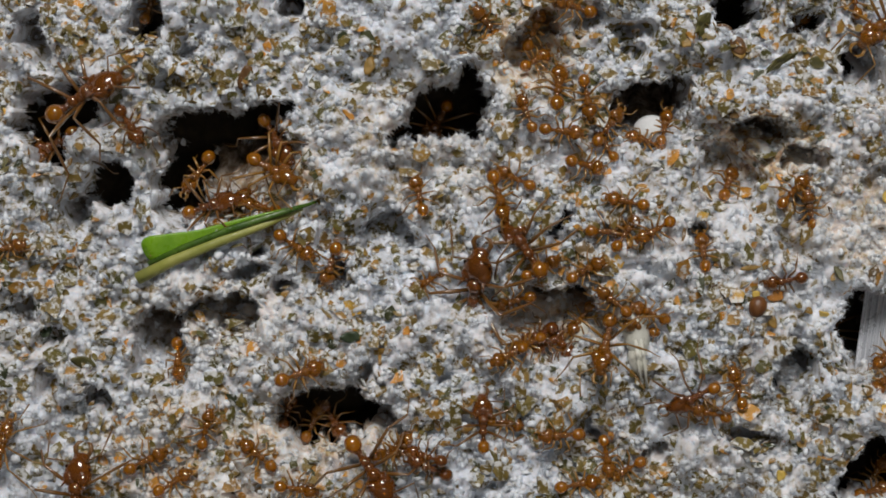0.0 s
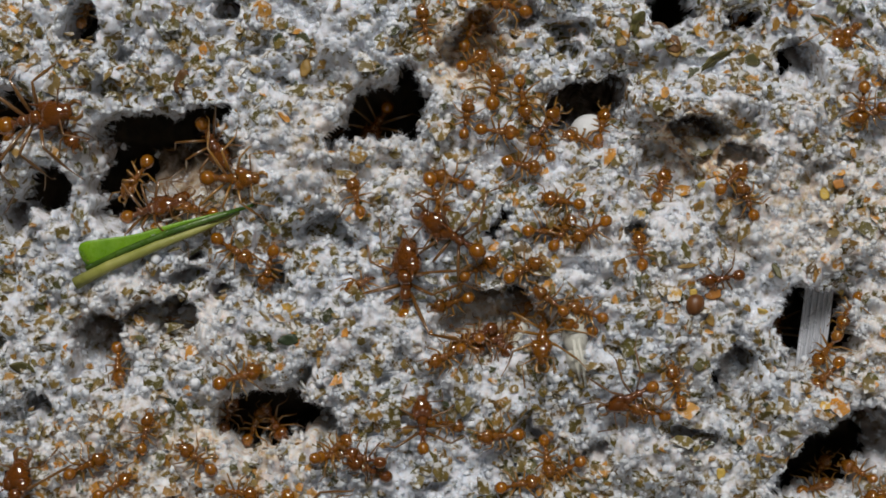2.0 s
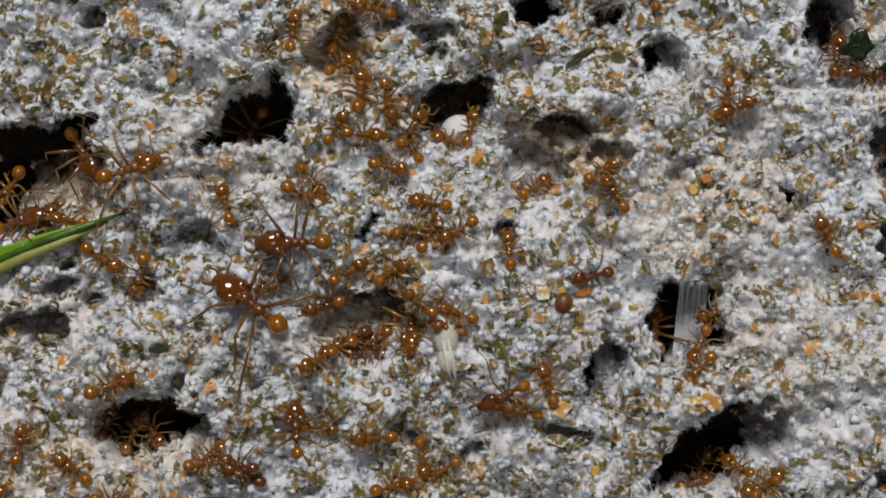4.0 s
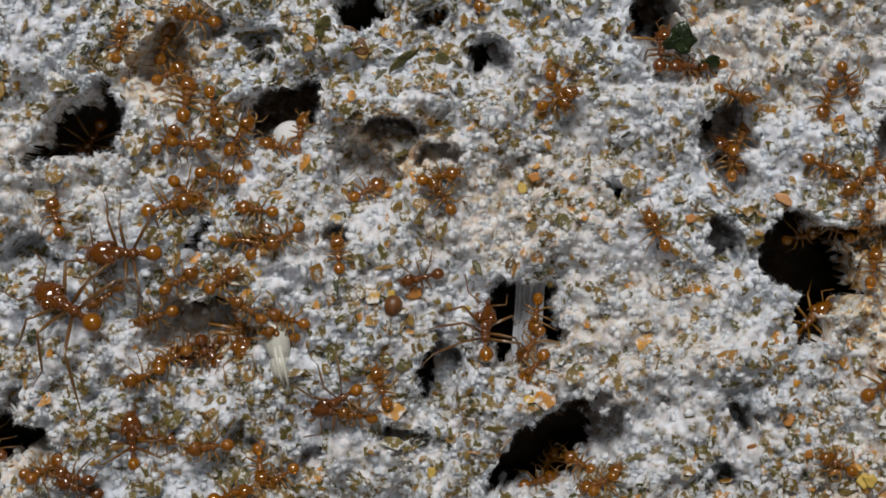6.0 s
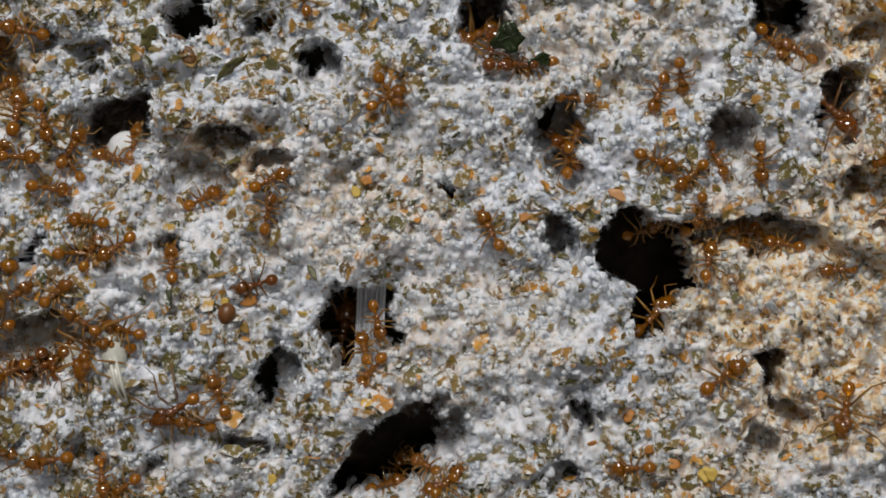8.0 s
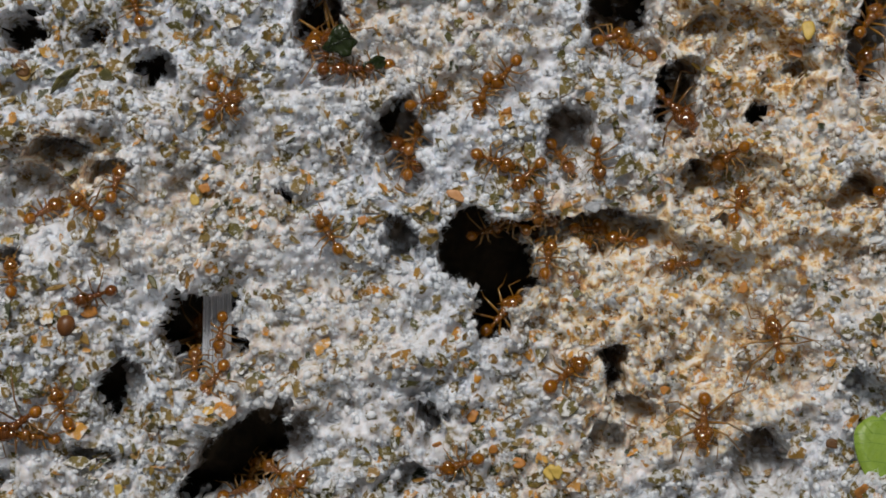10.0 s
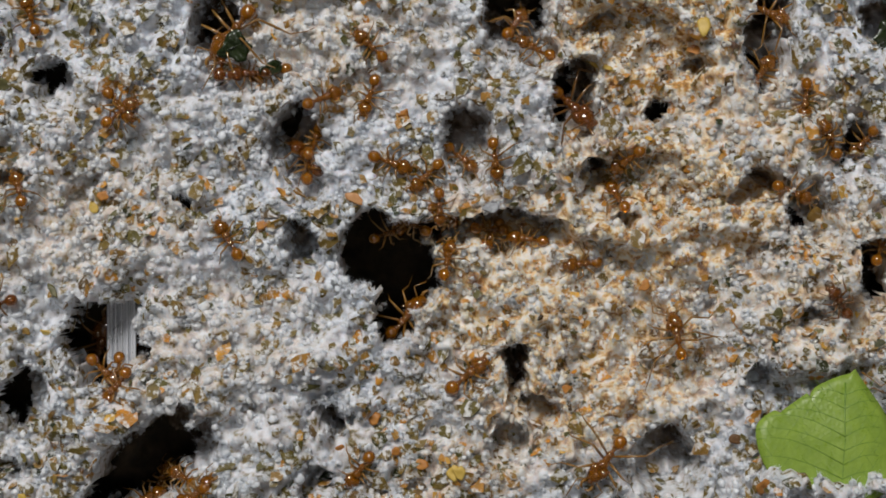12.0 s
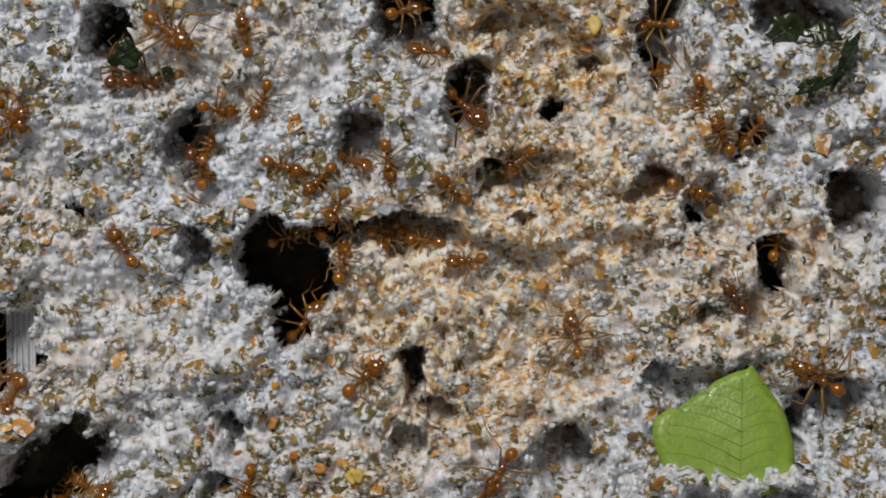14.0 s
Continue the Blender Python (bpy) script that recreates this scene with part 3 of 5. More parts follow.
        tube(bm, [at(*(p - hip)) for p in (hip, elbow, elbow.lerp(tip, 0.4), tip)], at(w, w, w * 0.9, w * 1.25), 6)
        feeler = part("antenna", bm, limb, root)
        feeler.location = hip * s
    return root


FIRST = {kind: [build_ant(kind, 10 * n + k) for k in range(4)] for n, kind in enumerate(("small", "red", "medium", "large"))}
ROAM = []


def perch(x, z, turn, off=0.0, most=None):
    """A pose on the comb's face: x, z in mm, the head's bearing in degrees (90 is up)."""
    if most is None:
        most = 3.4 if OPEN[cell(x, z)] else 2.2
    h, sx, sz = ground(x, z, most)
    n = Vector((-max(-0.5, min(0.5, sx)), -1.0, -max(-0.5, min(0.5, sz)))).normalized()
    ahead = Vector((math.cos(radians(turn)), 0, math.sin(radians(turn))))
    ahead = (ahead - ahead.dot(n) * n).normalized()
    m = Matrix((ahead, n.cross(ahead), n)).transposed().to_4x4()
    m.translation = Vector((x * MM, -(h - 0.05 + off) * MM, z * MM + EYE))
    return m


def ant(kind, length, label, *rows, most=None):
    """An ant of that length in mm; rows: seconds, x, z, bearing and, in chambers, the depth. One row: it stays where it is."""
    master = random.Random(len(ROAM) * 7 + 3).choice(FIRST[kind])
    ob = copy_thing(master, Matrix.Identity(4))
    length *= 1.06
    ob.scale = (length,) * 3
    poses = [(t, perch(x, z, a, 0.0, *(deep or (most,)))) for t, x, z, a, *deep in rows]
    ob.matrix_basis = poses[0][1] @ Matrix.Diagonal((length, length, length, 1))
    tagged(ob, label, "ant", "ants on the comb")
    ROAM.append((ob, poses, rows))
    return ob


ant("large", 4.9, "large rust-brown leafcutter ant with spiny head on fungus", (0, -20.06, 8.05, 25), (1.5, -19.80, 7.61, 7), (2, -19.20, 7.56, 8), most=0.6)
ant("red", 2.6, "small reddish worker ant among leaf scraps on fungus", (0, -17.74, 6.81, -61))
ant("large", 3.8, "large rust-brown leafcutter ant with spiny head on fungus", (0, -22.21, 5.71, -160))
ant("large", 3.6, "large rust-brown leafcutter ant with spiny head on fungus", (0, -9.33, 6.30, -54), most=2.4)
ant("small", 2.8, "small amber worker ant clinging to white fungus", (0, -14.03, 4.23, -121))
ant("medium", 3.7, "medium amber leafcutter ant with long legs on fungus", (0, -9.48, 4.23, -33), (0.5, -9.06, 3.65, -28), (1, -8.98, 4.17, -28), (1.5, -8.35, 4.06, -14), (2, -8.14, 4.20, -1), (4.5, -6.37, 5.09, 19), (5, -6.58, 5.28, 17), (6.5, -7.06, 5.62, 18), most=1.6)
ant("large", 3.6, "large rust-brown leafcutter ant with spiny head on fungus", (0, -13.12, 2.10, 6))
ant("large", 3.0, "large rust-brown leafcutter ant with spiny head on fungus", (0, -11.92, 1.95, 53))
ant("small", 2.2, "small amber worker ant clinging to white fungus", (0, -10.36, 2.23, 165))
ant("small", 2.6, "small amber worker ant clinging to white fungus", (0, -8.42, 0.08, -34))
ant("small", 2.7, "small amber worker ant clinging to white fungus", (0, -6.58, -0.65, -96))
ant("small", 2.3, "small amber worker ant clinging to white fungus", (0, -6.69, -1.32, -51))
ant("small", 2.4, "small amber worker ant clinging to white fungus", (0, -1.40, 2.95, 102))
ant("small", 2.9, "small amber worker ant clinging to white fungus", (0, 2.94, 2.81, -77), (2, 3.06, 2.80, -70), (4.5, 3.01, 3.13, -3), (6.5, 5.67, 3.09, 13), (7.5, 3.08, 3.06, 9))
ant("small", 2.4, "small amber worker ant clinging to white fungus", (0, 4.21, 4.13, 158), (2, 4.24, 4.06, 165), (4.5, 3.72, 4.23, 327), (6.5, 6.77, 3.97, 314), (7.5, 3.78, 4.36, 321))
ant("large", 5.0, "large rust-brown leafcutter ant with spiny head on fungus", (0, 2.20, -2.12, 74), (1, 2.61, -1.67, 70), (1.5, 2.39, -1.58, 73), (2, 1.87, -1.94, 84), (4.5, -0.26, -3.19, 148), (5, -0.46, -3.11, 147), (6.5, -0.62, -2.33, 136), (7.5, -1.01, -1.93, 134))
ant("large", 4.2, "large rust-brown leafcutter ant with spiny head on fungus", (0, 4.82, -0.05, 126), (0.5, 5.23, 0.23, 120), (1, 4.24, 0.19, 121), (1.5, 4.57, 0.79, 147), (2, 4.47, 1.07, 150), (4.5, 2.52, 0.71, 182), (5, 2.50, 0.78, 175), (6.5, 3.28, 0.50, 177), (7.5, 3.84, 0.52, 175))
ant("small", 2.4, "small amber worker ant clinging to white fungus", (0, -0.88, -2.01, -143), (2, -1.14, -1.94, -147), (4.5, 1.45, -1.49, -166), (5, 1.16, -1.61, -149), (6.5, 1.09, -1.40, -153))
ant("small", 2.5, "small amber worker ant clinging to white fungus", (0, 3.83, -2.76, -174))
ant("small", 2.4, "small amber worker ant clinging to white fungus", (2, 5.42, -0.90, 26))
ant("small", 2.4, "small amber worker ant clinging to white fungus", (0, 8.16, -1.12, 29))
ant("red", 2.6, "small reddish worker ant among leaf scraps on fungus", (0, 5.26, -5.10, -150))
ant("red", 2.6, "small reddish worker ant among leaf scraps on fungus", (0, 5.93, -5.55, 34))
ant("red", 2.5, "small reddish worker ant among leaf scraps on fungus", (0, 6.78, -5.52, -51))
ant("small", 2.4, "small amber worker ant clinging to white fungus", (0, 4.61, -5.50, -153))
ant("medium", 3.6, "medium amber leafcutter ant with long legs on fungus", (0, 9.36, -5.52, -94), (2, 9.39, -4.96, -84), (4.5, 9.21, -4.42, -82), (6.5, 8.95, -4.50, -74), (8.5, 9.72, -4.63, -109))
ant("small", 2.3, "small amber worker ant clinging to white fungus", (0, 8.04, -4.19, -122))
ant("small", 2.3, "small amber worker ant clinging to white fungus", (0, 9.52, -2.76, 140))
ant("small", 2.2, "small amber worker ant clinging to white fungus", (0, 10.94, -4.26, 157))
ant("small", 2.4, "small amber worker ant clinging to white fungus", (0, 10.29, 2.47, 163))
ant("small", 2.5, "small amber worker ant clinging to white fungus", (0, 9.23, 1.18, -6))
ant("small", 2.4, "small amber worker ant clinging to white fungus", (0, 11.67, 1.05, -151))
ant("small", 2.4, "small amber worker ant clinging to white fungus", (0, 10.40, 0.86, 54))
ant("small", 2.5, "small amber worker ant clinging to white fungus", (0, 7.81, 4.78, -13))
ant("small", 2.4, "small amber worker ant clinging to white fungus", (0, 6.71, 6.57, -8))
ant("small", 2.2, "small amber worker ant clinging to white fungus", (0, 4.82, 7.64, 113), (4.5, 5.17, 7.15, 53), (6.5, 5.28, 7.08, 43))
ant("small", 3.0, "small amber worker ant clinging to white fungus", (0, 6.32, 8.90, 73))
ant("small", 2.5, "small amber worker ant clinging to white fungus", (0, 8.20, 8.48, -80))
ant("small", 2.6, "small amber worker ant clinging to white fungus", (0, 9.12, 7.00, 48))
ant("small", 2.2, "small amber worker ant clinging to white fungus", (0, 9.12, 5.85, 119))
ant("small", 2.4, "small amber worker ant clinging to white fungus", (0, 11.39, 5.99, 172))
ant("small", 2.3, "small amber worker ant clinging to white fungus", (0, 12.87, 6.76, 88))
ant("small", 2.5, "small amber worker ant clinging to white fungus", (0, 16.17, 3.56, 58), (2, 15.83, 3.29, 58), (4.5, 16.12, 3.18, 34))
ant("small", 2.4, "small amber worker ant clinging to white fungus", (0, 19.53, 3.25, 44), (5, 20.20, 3.95, 25), (6.5, 20.52, 3.59, 7), (7.5, 20.53, 3.79, 28), (8.5, 20.47, 3.70, 26), (11, 21.36, 4.30, 100))
ant("small", 2.4, "small amber worker ant clinging to white fungus", (0, 20.65, 2.38, 102), (5, 20.67, 2.98, 118), (6.5, 20.65, 2.72, 107), (7.5, 20.43, 2.29, -19), (8.5, 19.53, 2.21, -196), (11, 19.33, 3.55, -235))
ant("small", 2.4, "small amber worker ant clinging to white fungus", (0, 14.59, -0.38, 94))
ant("red", 2.4, "small reddish worker ant among leaf scraps on fungus", (0, 19.05, -1.58, -172))
ant("small", 2.5, "small amber worker ant clinging to white fungus", (0, -15.07, -6.50, -74))
ant("small", 2.8, "small amber worker ant clinging to white fungus", (0, -8.10, -7.02, 20))
ant("small", 2.3, "small amber worker ant clinging to white fungus", (0, -13.52, -10.06, 77))
ant("red", 2.4, "small reddish worker ant among leaf scraps on fungus", (0, -9.25, -9.65, 66))
ant("small", 2.4, "small amber worker ant clinging to white fungus", (0, -7.41, -10.33, 77))
ant("red", 2.6, "small reddish worker ant among leaf scraps on fungus", (0, -6.26, -10.09, -54))
ant("large", 4.4, "large rust-brown leafcutter ant with spiny head on fungus", (0, -4.21, -12.15, -56), (0.5, -4.00, -12.73, -45), (1, -4.83, -13.45, -62), (1.5, -4.84, -14.59, -73), (2, -4.67, -15.44, -69))
ant("small", 2.5, "small amber worker ant clinging to white fungus", (0, -10.54, -11.61, 141))
ant("small", 2.6, "small amber worker ant clinging to white fungus", (0, -16.83, -11.72, 25))
ant("small", 2.4, "small amber worker ant clinging to white fungus", (0, -15.08, -13.33, 34))
ant("medium", 3.0, "medium amber leafcutter ant with long legs on fungus", (0, -24.36, -11.19, 81))
ant("large", 4.6, "large rust-brown leafcutter ant with spiny head on fungus", (0, -20.44, -14.05, 83))
ant("small", 2.4, "small amber worker ant clinging to white fungus", (0, -8.26, -13.52, -9))
ant("small", 2.5, "small amber worker ant clinging to white fungus", (0, -2.68, -11.34, 37))
ant("red", 2.4, "small reddish worker ant among leaf scraps on fungus", (0, -0.89, -11.58, 166))
ant("large", 3.3, "large rust-brown leafcutter ant with spiny head on fungus", (0, 2.19, -10.04, 91))
ant("small", 2.4, "small amber worker ant clinging to white fungus", (0, 3.35, -10.03, -1))
ant("small", 2.6, "small amber worker ant clinging to white fungus", (0, 6.51, -10.35, 179))
ant("small", 2.4, "small amber worker ant clinging to white fungus", (0, 9.25, -11.94, -84))
ant("small", 2.4, "small amber worker ant clinging to white fungus", (0, 10.41, -12.50, -150))
ant("small", 2.5, "small amber worker ant clinging to white fungus", (0, 7.64, -13.42, 11))
ant("large", 3.2, "large rust-brown leafcutter ant with spiny head on fungus", (0, 14.03, -7.99, -151))
ant("small", 2.4, "small amber worker ant clinging to white fungus", (0, 16.30, -7.78, 106))
ant("small", 2.3, "small amber worker ant clinging to white fungus", (0, 14.99, -9.02, 164))
ant("small", 2.4, "small amber worker ant clinging to white fungus", (0, 2.39, 12.95, 130), (4.5, 3.06, 12.59, 82), (6.5, 3.14, 12.59, 79))
ant("small", 2.6, "small amber worker ant clinging to white fungus", (0, 5.04, 12.79, 75))
ant("small", 2.7, "small amber worker ant clinging to white fungus", (0, 7.19, 13.65, 168))
ant("small", 2.4, "small amber worker ant clinging to white fungus", (0, 5.14, 10.67, 37))
ant("small", 2.4, "small amber worker ant clinging to white fungus", (0, -16.90, 14.01, 87))
ant("small", 2.3, "small amber worker ant clinging to white fungus", (0, 20.66, 12.58, -140))
ant("small", 2.3, "small amber worker ant clinging to white fungus", (0, 23.06, 14.08, 98))
ant("small", 2.4, "small amber worker ant clinging to white fungus", (0, -24.52, 0.13, 14))
ant("small", 2.3, "small amber worker ant clinging to white fungus", (2, 26.76, -3.86, -121), (4.5, 26.14, -4.14, -154), (5, 25.90, -4.33, -117), (6.5, 25.63, -4.37, -96), (7.5, 25.66, -4.49, -79), (8.5, 25.86, -4.55, -82), (11, 25.49, -5.56, -106), (12.5, 25.07, -7.17, -90), (14, 25.12, -7.51, -121), most=1.1)
ant("small", 2.4, "small amber worker ant clinging to white fungus", (2, 25.51, -6.07, -127), (4.5, 25.45, -6.12, -108), (5, 25.43, -6.21, -104), (6.5, 25.16, -6.19, -141), (7.5, 24.95, -6.20, -171), (8.5, 24.48, -6.48, -333), (11, 23.81, -6.67, -197), (12.5, 24.38, -6.37, -20), most=1.1)
ant("large", 3.8, "large rust-brown leafcutter ant with spiny head on fungus", (2, 23.09, -5.24, 82), (6.5, 22.09, -5.47, 74), (8.5, 23.45, -5.14, 68), (11, 23.61, -4.84, 63), (14, 22.30, -4.05, 69), most=8)
ant("small", 2.4, "small amber worker ant clinging to white fungus", (5, 27.12, 7.96, -98), (6.5, 27.60, 8.28, -56))
ant("small", 2.4, "small amber worker ant clinging to white fungus", (5, 27.66, 7.54, 25), (6.5, 27.36, 7.85, 20), (11, 27.64, 7.91, 26))
ant("red", 2.4, "small reddish worker ant among leaf scraps on fungus", (5, 34.78, 9.02, -178))
ant("small", 2.4, "small amber worker ant clinging to white fungus", (5, 37.49, 7.54, 87), (6.5, 37.65, 7.61, -56), (7.5, 38.01, 7.45, -15), (8.5, 38.23, 7.00, 4), (11, 38.87, 6.98, 4), (12.5, 38.67, 7.28, 10), (14, 38.80, 6.91, -26))
ant("small", 2.4, "small amber worker ant clinging to white fungus", (6.5, 43.86, 7.95, -65), (7.5, 44.15, 7.77, -72), (8.5, 43.73, 7.75, -92), (11, 43.20, 8.58, -176), (12.5, 41.72, 10.17, -247), (13, 41.76, 10.44, -255), (14, 41.28, 10.73, -270))
ant("small", 2.4, "small amber worker ant clinging to white fungus", (6.5, 42.70, 6.81, -110), (8.5, 42.56, 6.80, -114), (11, 41.70, 6.78, -115), (12.5, 41.53, 6.85, -118), (14, 41.53, 6.83, -121))
ant("red", 2.6, "small reddish worker ant among leaf scraps on fungus", (6.5, 37.12, 3.86, 116))
ant("small", 2.4, "small amber worker ant clinging to white fungus", (6.5, 38.14, 4.78, 66))
ant("small", 2.5, "small amber worker ant clinging to white fungus", (6.5, 37.49, 3.47, 97))
ant("small", 2.5, "small amber worker ant clinging to white fungus", (6.5, 42.15, 3.00, -28))
ant("small", 2.4, "small amber worker ant clinging to white fungus", (6.5, 43.86, 1.98, -146))
ant("small", 2.4, "small amber worker ant clinging to white fungus", (6.5, 45.56, 2.60, -81), (11, 45.94, 2.63, -57), (14, 45.80, 2.62, -19))
ant("small", 2.4, "small amber worker ant clinging to white fungus", (7.5, 48.15, 2.31, -95))
ant("small", 2.2, "small amber worker ant clinging to white fungus", (6.5, 44.11, 0.07, -89), (12.5, 44.50, 0.23, -95), (14, 44.84, 0.28, -129))
ant("small", 2.4, "small amber worker ant clinging to white fungus", (7.5, 42.96, -0.39, 149))
ant("small", 2.3, "small amber worker ant clinging to white fungus", (7.5, 44.40, -0.20, -44))
ant("small", 2.2, "small amber worker ant clinging to white fungus", (7.5, 41.27, -0.72, 10))
ant("small", 2.4, "small amber worker ant clinging to white fungus", (12.5, 44.65, -3.09, 84))
ant("small", 2.4, "small amber worker ant clinging to white fungus", (12.5, 46.96, -1.71, 3))
ant("small", 2.4, "small amber worker ant clinging to white fungus", (12.5, 49.23, -2.59, 157))
ant("small", 2.3, "small amber worker ant clinging to white fungus", (12.5, 47.08, -2.04, -132))
ant("small", 2.4, "small amber worker ant clinging to white fungus", (8.5, 51.90, -4.11, 176), (11, 51.94, -4.16, 180), (12.5, 51.82, -4.26, 177), (14, 51.24, -4.07, 187))
ant("medium", 3.2, "medium amber leafcutter ant with long legs on fungus", (6.5, 41.81, -6.26, 38), most=5.0)
ant("small", 2.5, "small amber worker ant clinging to white fungus", (6.5, 32.50, -0.02, 114))
ant("small", 2.9, "small amber worker ant clinging to white fungus", (6.5, 44.84, -9.51, 28))
ant("small", 2.5, "small amber worker ant clinging to white fungus", (6.5, 41.58, -13.66, 148), (7.5, 40.46, -13.99, 175), (8.5, 38.42, -13.88, 181), (11, 38.23, -13.50, 204), (12.5, 37.91, -13.76, 241), (13, 37.79, -13.87, 251), (14, 37.40, -14.54, 258))
ant("medium", 3.2, "medium amber leafcutter ant with long legs on fungus", (6.5, 52.23, -10.80, -126), (7.5, 51.61, -11.80, -124), (8.5, 51.78, -12.21, -86), (11, 51.98, -14.13, -117), (12.5, 51.31, -15.19, -141), (13, 51.18, -15.21, -140), (14, 51.04, -15.57, -133))
ant("medium", 2.9, "medium amber leafcutter ant with long legs on fungus", (14, 57.01, -9.32, 101))
ant("small", 2.4, "small amber worker ant clinging to white fungus", (8.5, 55.83, -1.03, 70), (11, 55.78, -1.54, 76), (12.5, 53.87, -0.46, 130), (14, 51.22, 0.28, 132))
ant("small", 2.6, "small amber worker ant clinging to white fungus", (8.5, 49.54, 8.99, -52), (11, 49.61, 9.31, 56), (12.5, 50.31, 10.01, 42), (14, 50.08, 10.67, 23))
ant("small", 2.4, "small amber worker ant clinging to white fungus", (8.5, 50.93, 8.33, 147), (11, 51.08, 8.13, 153), (12.5, 51.08, 8.24, 146), (14, 51.11, 8.13, 174))
ant("large", 3.4, "large rust-brown leafcutter ant with spiny head on fungus", (11, 52.84, 4.56, -57))
ant("small", 2.5, "small amber worker ant clinging to white fungus", (8.5, 55.56, 2.07, -149), (11, 55.73, 1.45, -150), (12.5, 55.60, 1.44, -144))
ant("medium", 2.8, "medium amber leafcutter ant with long legs on fungus", (11, 64.26, 5.50, 64), (12.5, 63.87, 4.74, 40), (14, 63.70, 4.81, 13))
ant("medium", 3.0, "medium amber leafcutter ant with long legs on fungus", (11, 64.41, 8.00, 48), (12.5, 64.58, 8.31, -91), (14, 64.66, 7.53, -201))
ant("small", 2.4, "small amber worker ant clinging to white fungus", (12.5, 66.02, 3.20, -103))
ant("small", 2.6, "small amber worker ant clinging to white fungus", (12.5, 66.69, 0.87, 117))
ant("small", 2.4, "small amber worker ant clinging to white fungus", (12.5, 69.36, 0.54, -135), (14, 69.05, 0.55, -140))
ant("small", 2.4, "small amber worker ant clinging to white fungus", (11, 64.69, -1.75, -28))
ant("small", 2.3, "small amber worker ant clinging to white fungus", (12.5, 69.44, -5.92, 72))
ant("red", 2.4, "small reddish worker ant among leaf scraps on fungus", (12.5, 65.78, -8.30, 124))
ant("medium", 3.4, "medium amber leafcutter ant with long legs on fungus", (14, 70.13, -13.38, 138))
ant("medium", 3.8, "medium amber leafcutter ant with long legs on fungus", (0, 25.07, 12.79, -135, 7), (8.5, 32.82, 10.89, -148, 6), (11, 34.54, 11.27, -152, 1.5), (12.5, 34.89, 11.39, -124, 1.2), (13, 35.33, 11.43, -100, 1.2), (14, 37.31, 11.43, -40))
ant("red", 2.8, "small reddish worker ant among leaf scraps on fungus", (14, 33.73, 9.97, 89))
ant("small", 2.4, "small amber worker ant clinging to white fungus", (14, 35.99, 9.07, -170))
ant("small", 2.5, "small amber worker ant clinging to white fungus", (14, 25.21, -7.44, -139))
ant("small", 2.4, "small amber worker ant clinging to white fungus", (6.5, 11.39, -3.68, 163))
ant("small", 2.4, "small amber worker ant clinging to white fungus", (5, 3.51, -5.97, -156), (6.5, 3.04, -6.24, -170))
ant("small", 2.4, "small amber worker ant clinging to white fungus", (6.5, 25.89, -13.66, 59), most=5.5)
ant("small", 2.4, "small amber worker ant clinging to white fungus", (6.5, 28.53, -14.17, -169), most=4.5)
ant("small", 2.4, "small amber worker ant clinging to white fungus", (4.5, 27.70, -13.34, 144), most=5)
ant("large", 3.6, "large rust-brown leafcutter ant with spiny head on fungus", (6.5, -0.43, 7.29, -117), most=7)
ant("small", 2.4, "small amber worker ant clinging to white fungus", (6.5, 24.96, -14.31, 19), most=6)
ant("small", 2.4, "small amber worker ant clinging to white fungus", (8.5, 28.86, -14.06, 39), most=5)
ant("small", 2.4, "small amber worker ant clinging to white fungus", (5, -3.10, -11.72, 15), (6.5, -3.27, -11.33, 15))
ant("red", 2.6, "small reddish worker ant among leaf scraps on fungus", (5, -0.75, -12.04, 151))

for spare in sum(FIRST.values(), []):
    for o in (*spare.children_recursive, spare):
        bpy.data.objects.remove(o)

# ---- leaf scraps in the comb and the down of the fungus ----


def scrap_mesh(seed):
    """A scrap of leaf about 1 mm across: an uneven bent flake with some thickness."""
    r = np.random.default_rng(seed)
    n = int(r.integers(4, 7))
    a = np.sort(r.uniform(-0.3, 0.3, n) + np.arange(n) / n * 2 * np.pi)
    rad = r.uniform(0.28, 0.62, n)
    x, y = rad * np.cos(a), rad * np.sin(a) * r.uniform(0.35, 0.9)
    bend = r.uniform(-0.4, 0.4) * x * x + r.uniform(-0.3, 0.3) * x * y
    top = np.stack([x, y, bend + 0.03], 1)
    low = np.stack([x * 0.93, y * 0.93, bend - 0.05], 1)
    points = np.concatenate([top, low, [[0, 0, 0.045], [0, 0, -0.06]]])
    faces = []
    for k in range(n):
        j = (k + 1) % n
        faces += [(k, n + k, n + j), (k, n + j, j), (2 * n, k, j), (2 * n + 1, n + j, n + k)]
    return points * MM, faces


def scrap_pose(r, x, z, size):
    h, sx, sz = ground(x, z, 9)
    i, j = cell(x, z)
    n = Vector((-sx * 0.6 + r.gauss(0, 0.28), -1, -sz * 0.6 + r.gauss(0, 0.28))).normalized()
    ahead = Vector((r.uniform(-1, 1), r.uniform(-0.3, 0.3), r.uniform(-1, 1)))
    ahead = (ahead - ahead.dot(n) * n).normalized()
    m = Matrix((ahead, n.cross(ahead), n)).transposed().to_4x4()
    m.translation = Vector((x, -(HIGH[i, j] * 0.6 + h * 0.4) - r.uniform(-0.05, 0.18), z)) * MM
    return m @ Matrix.Diagonal((size, size, size, 1))


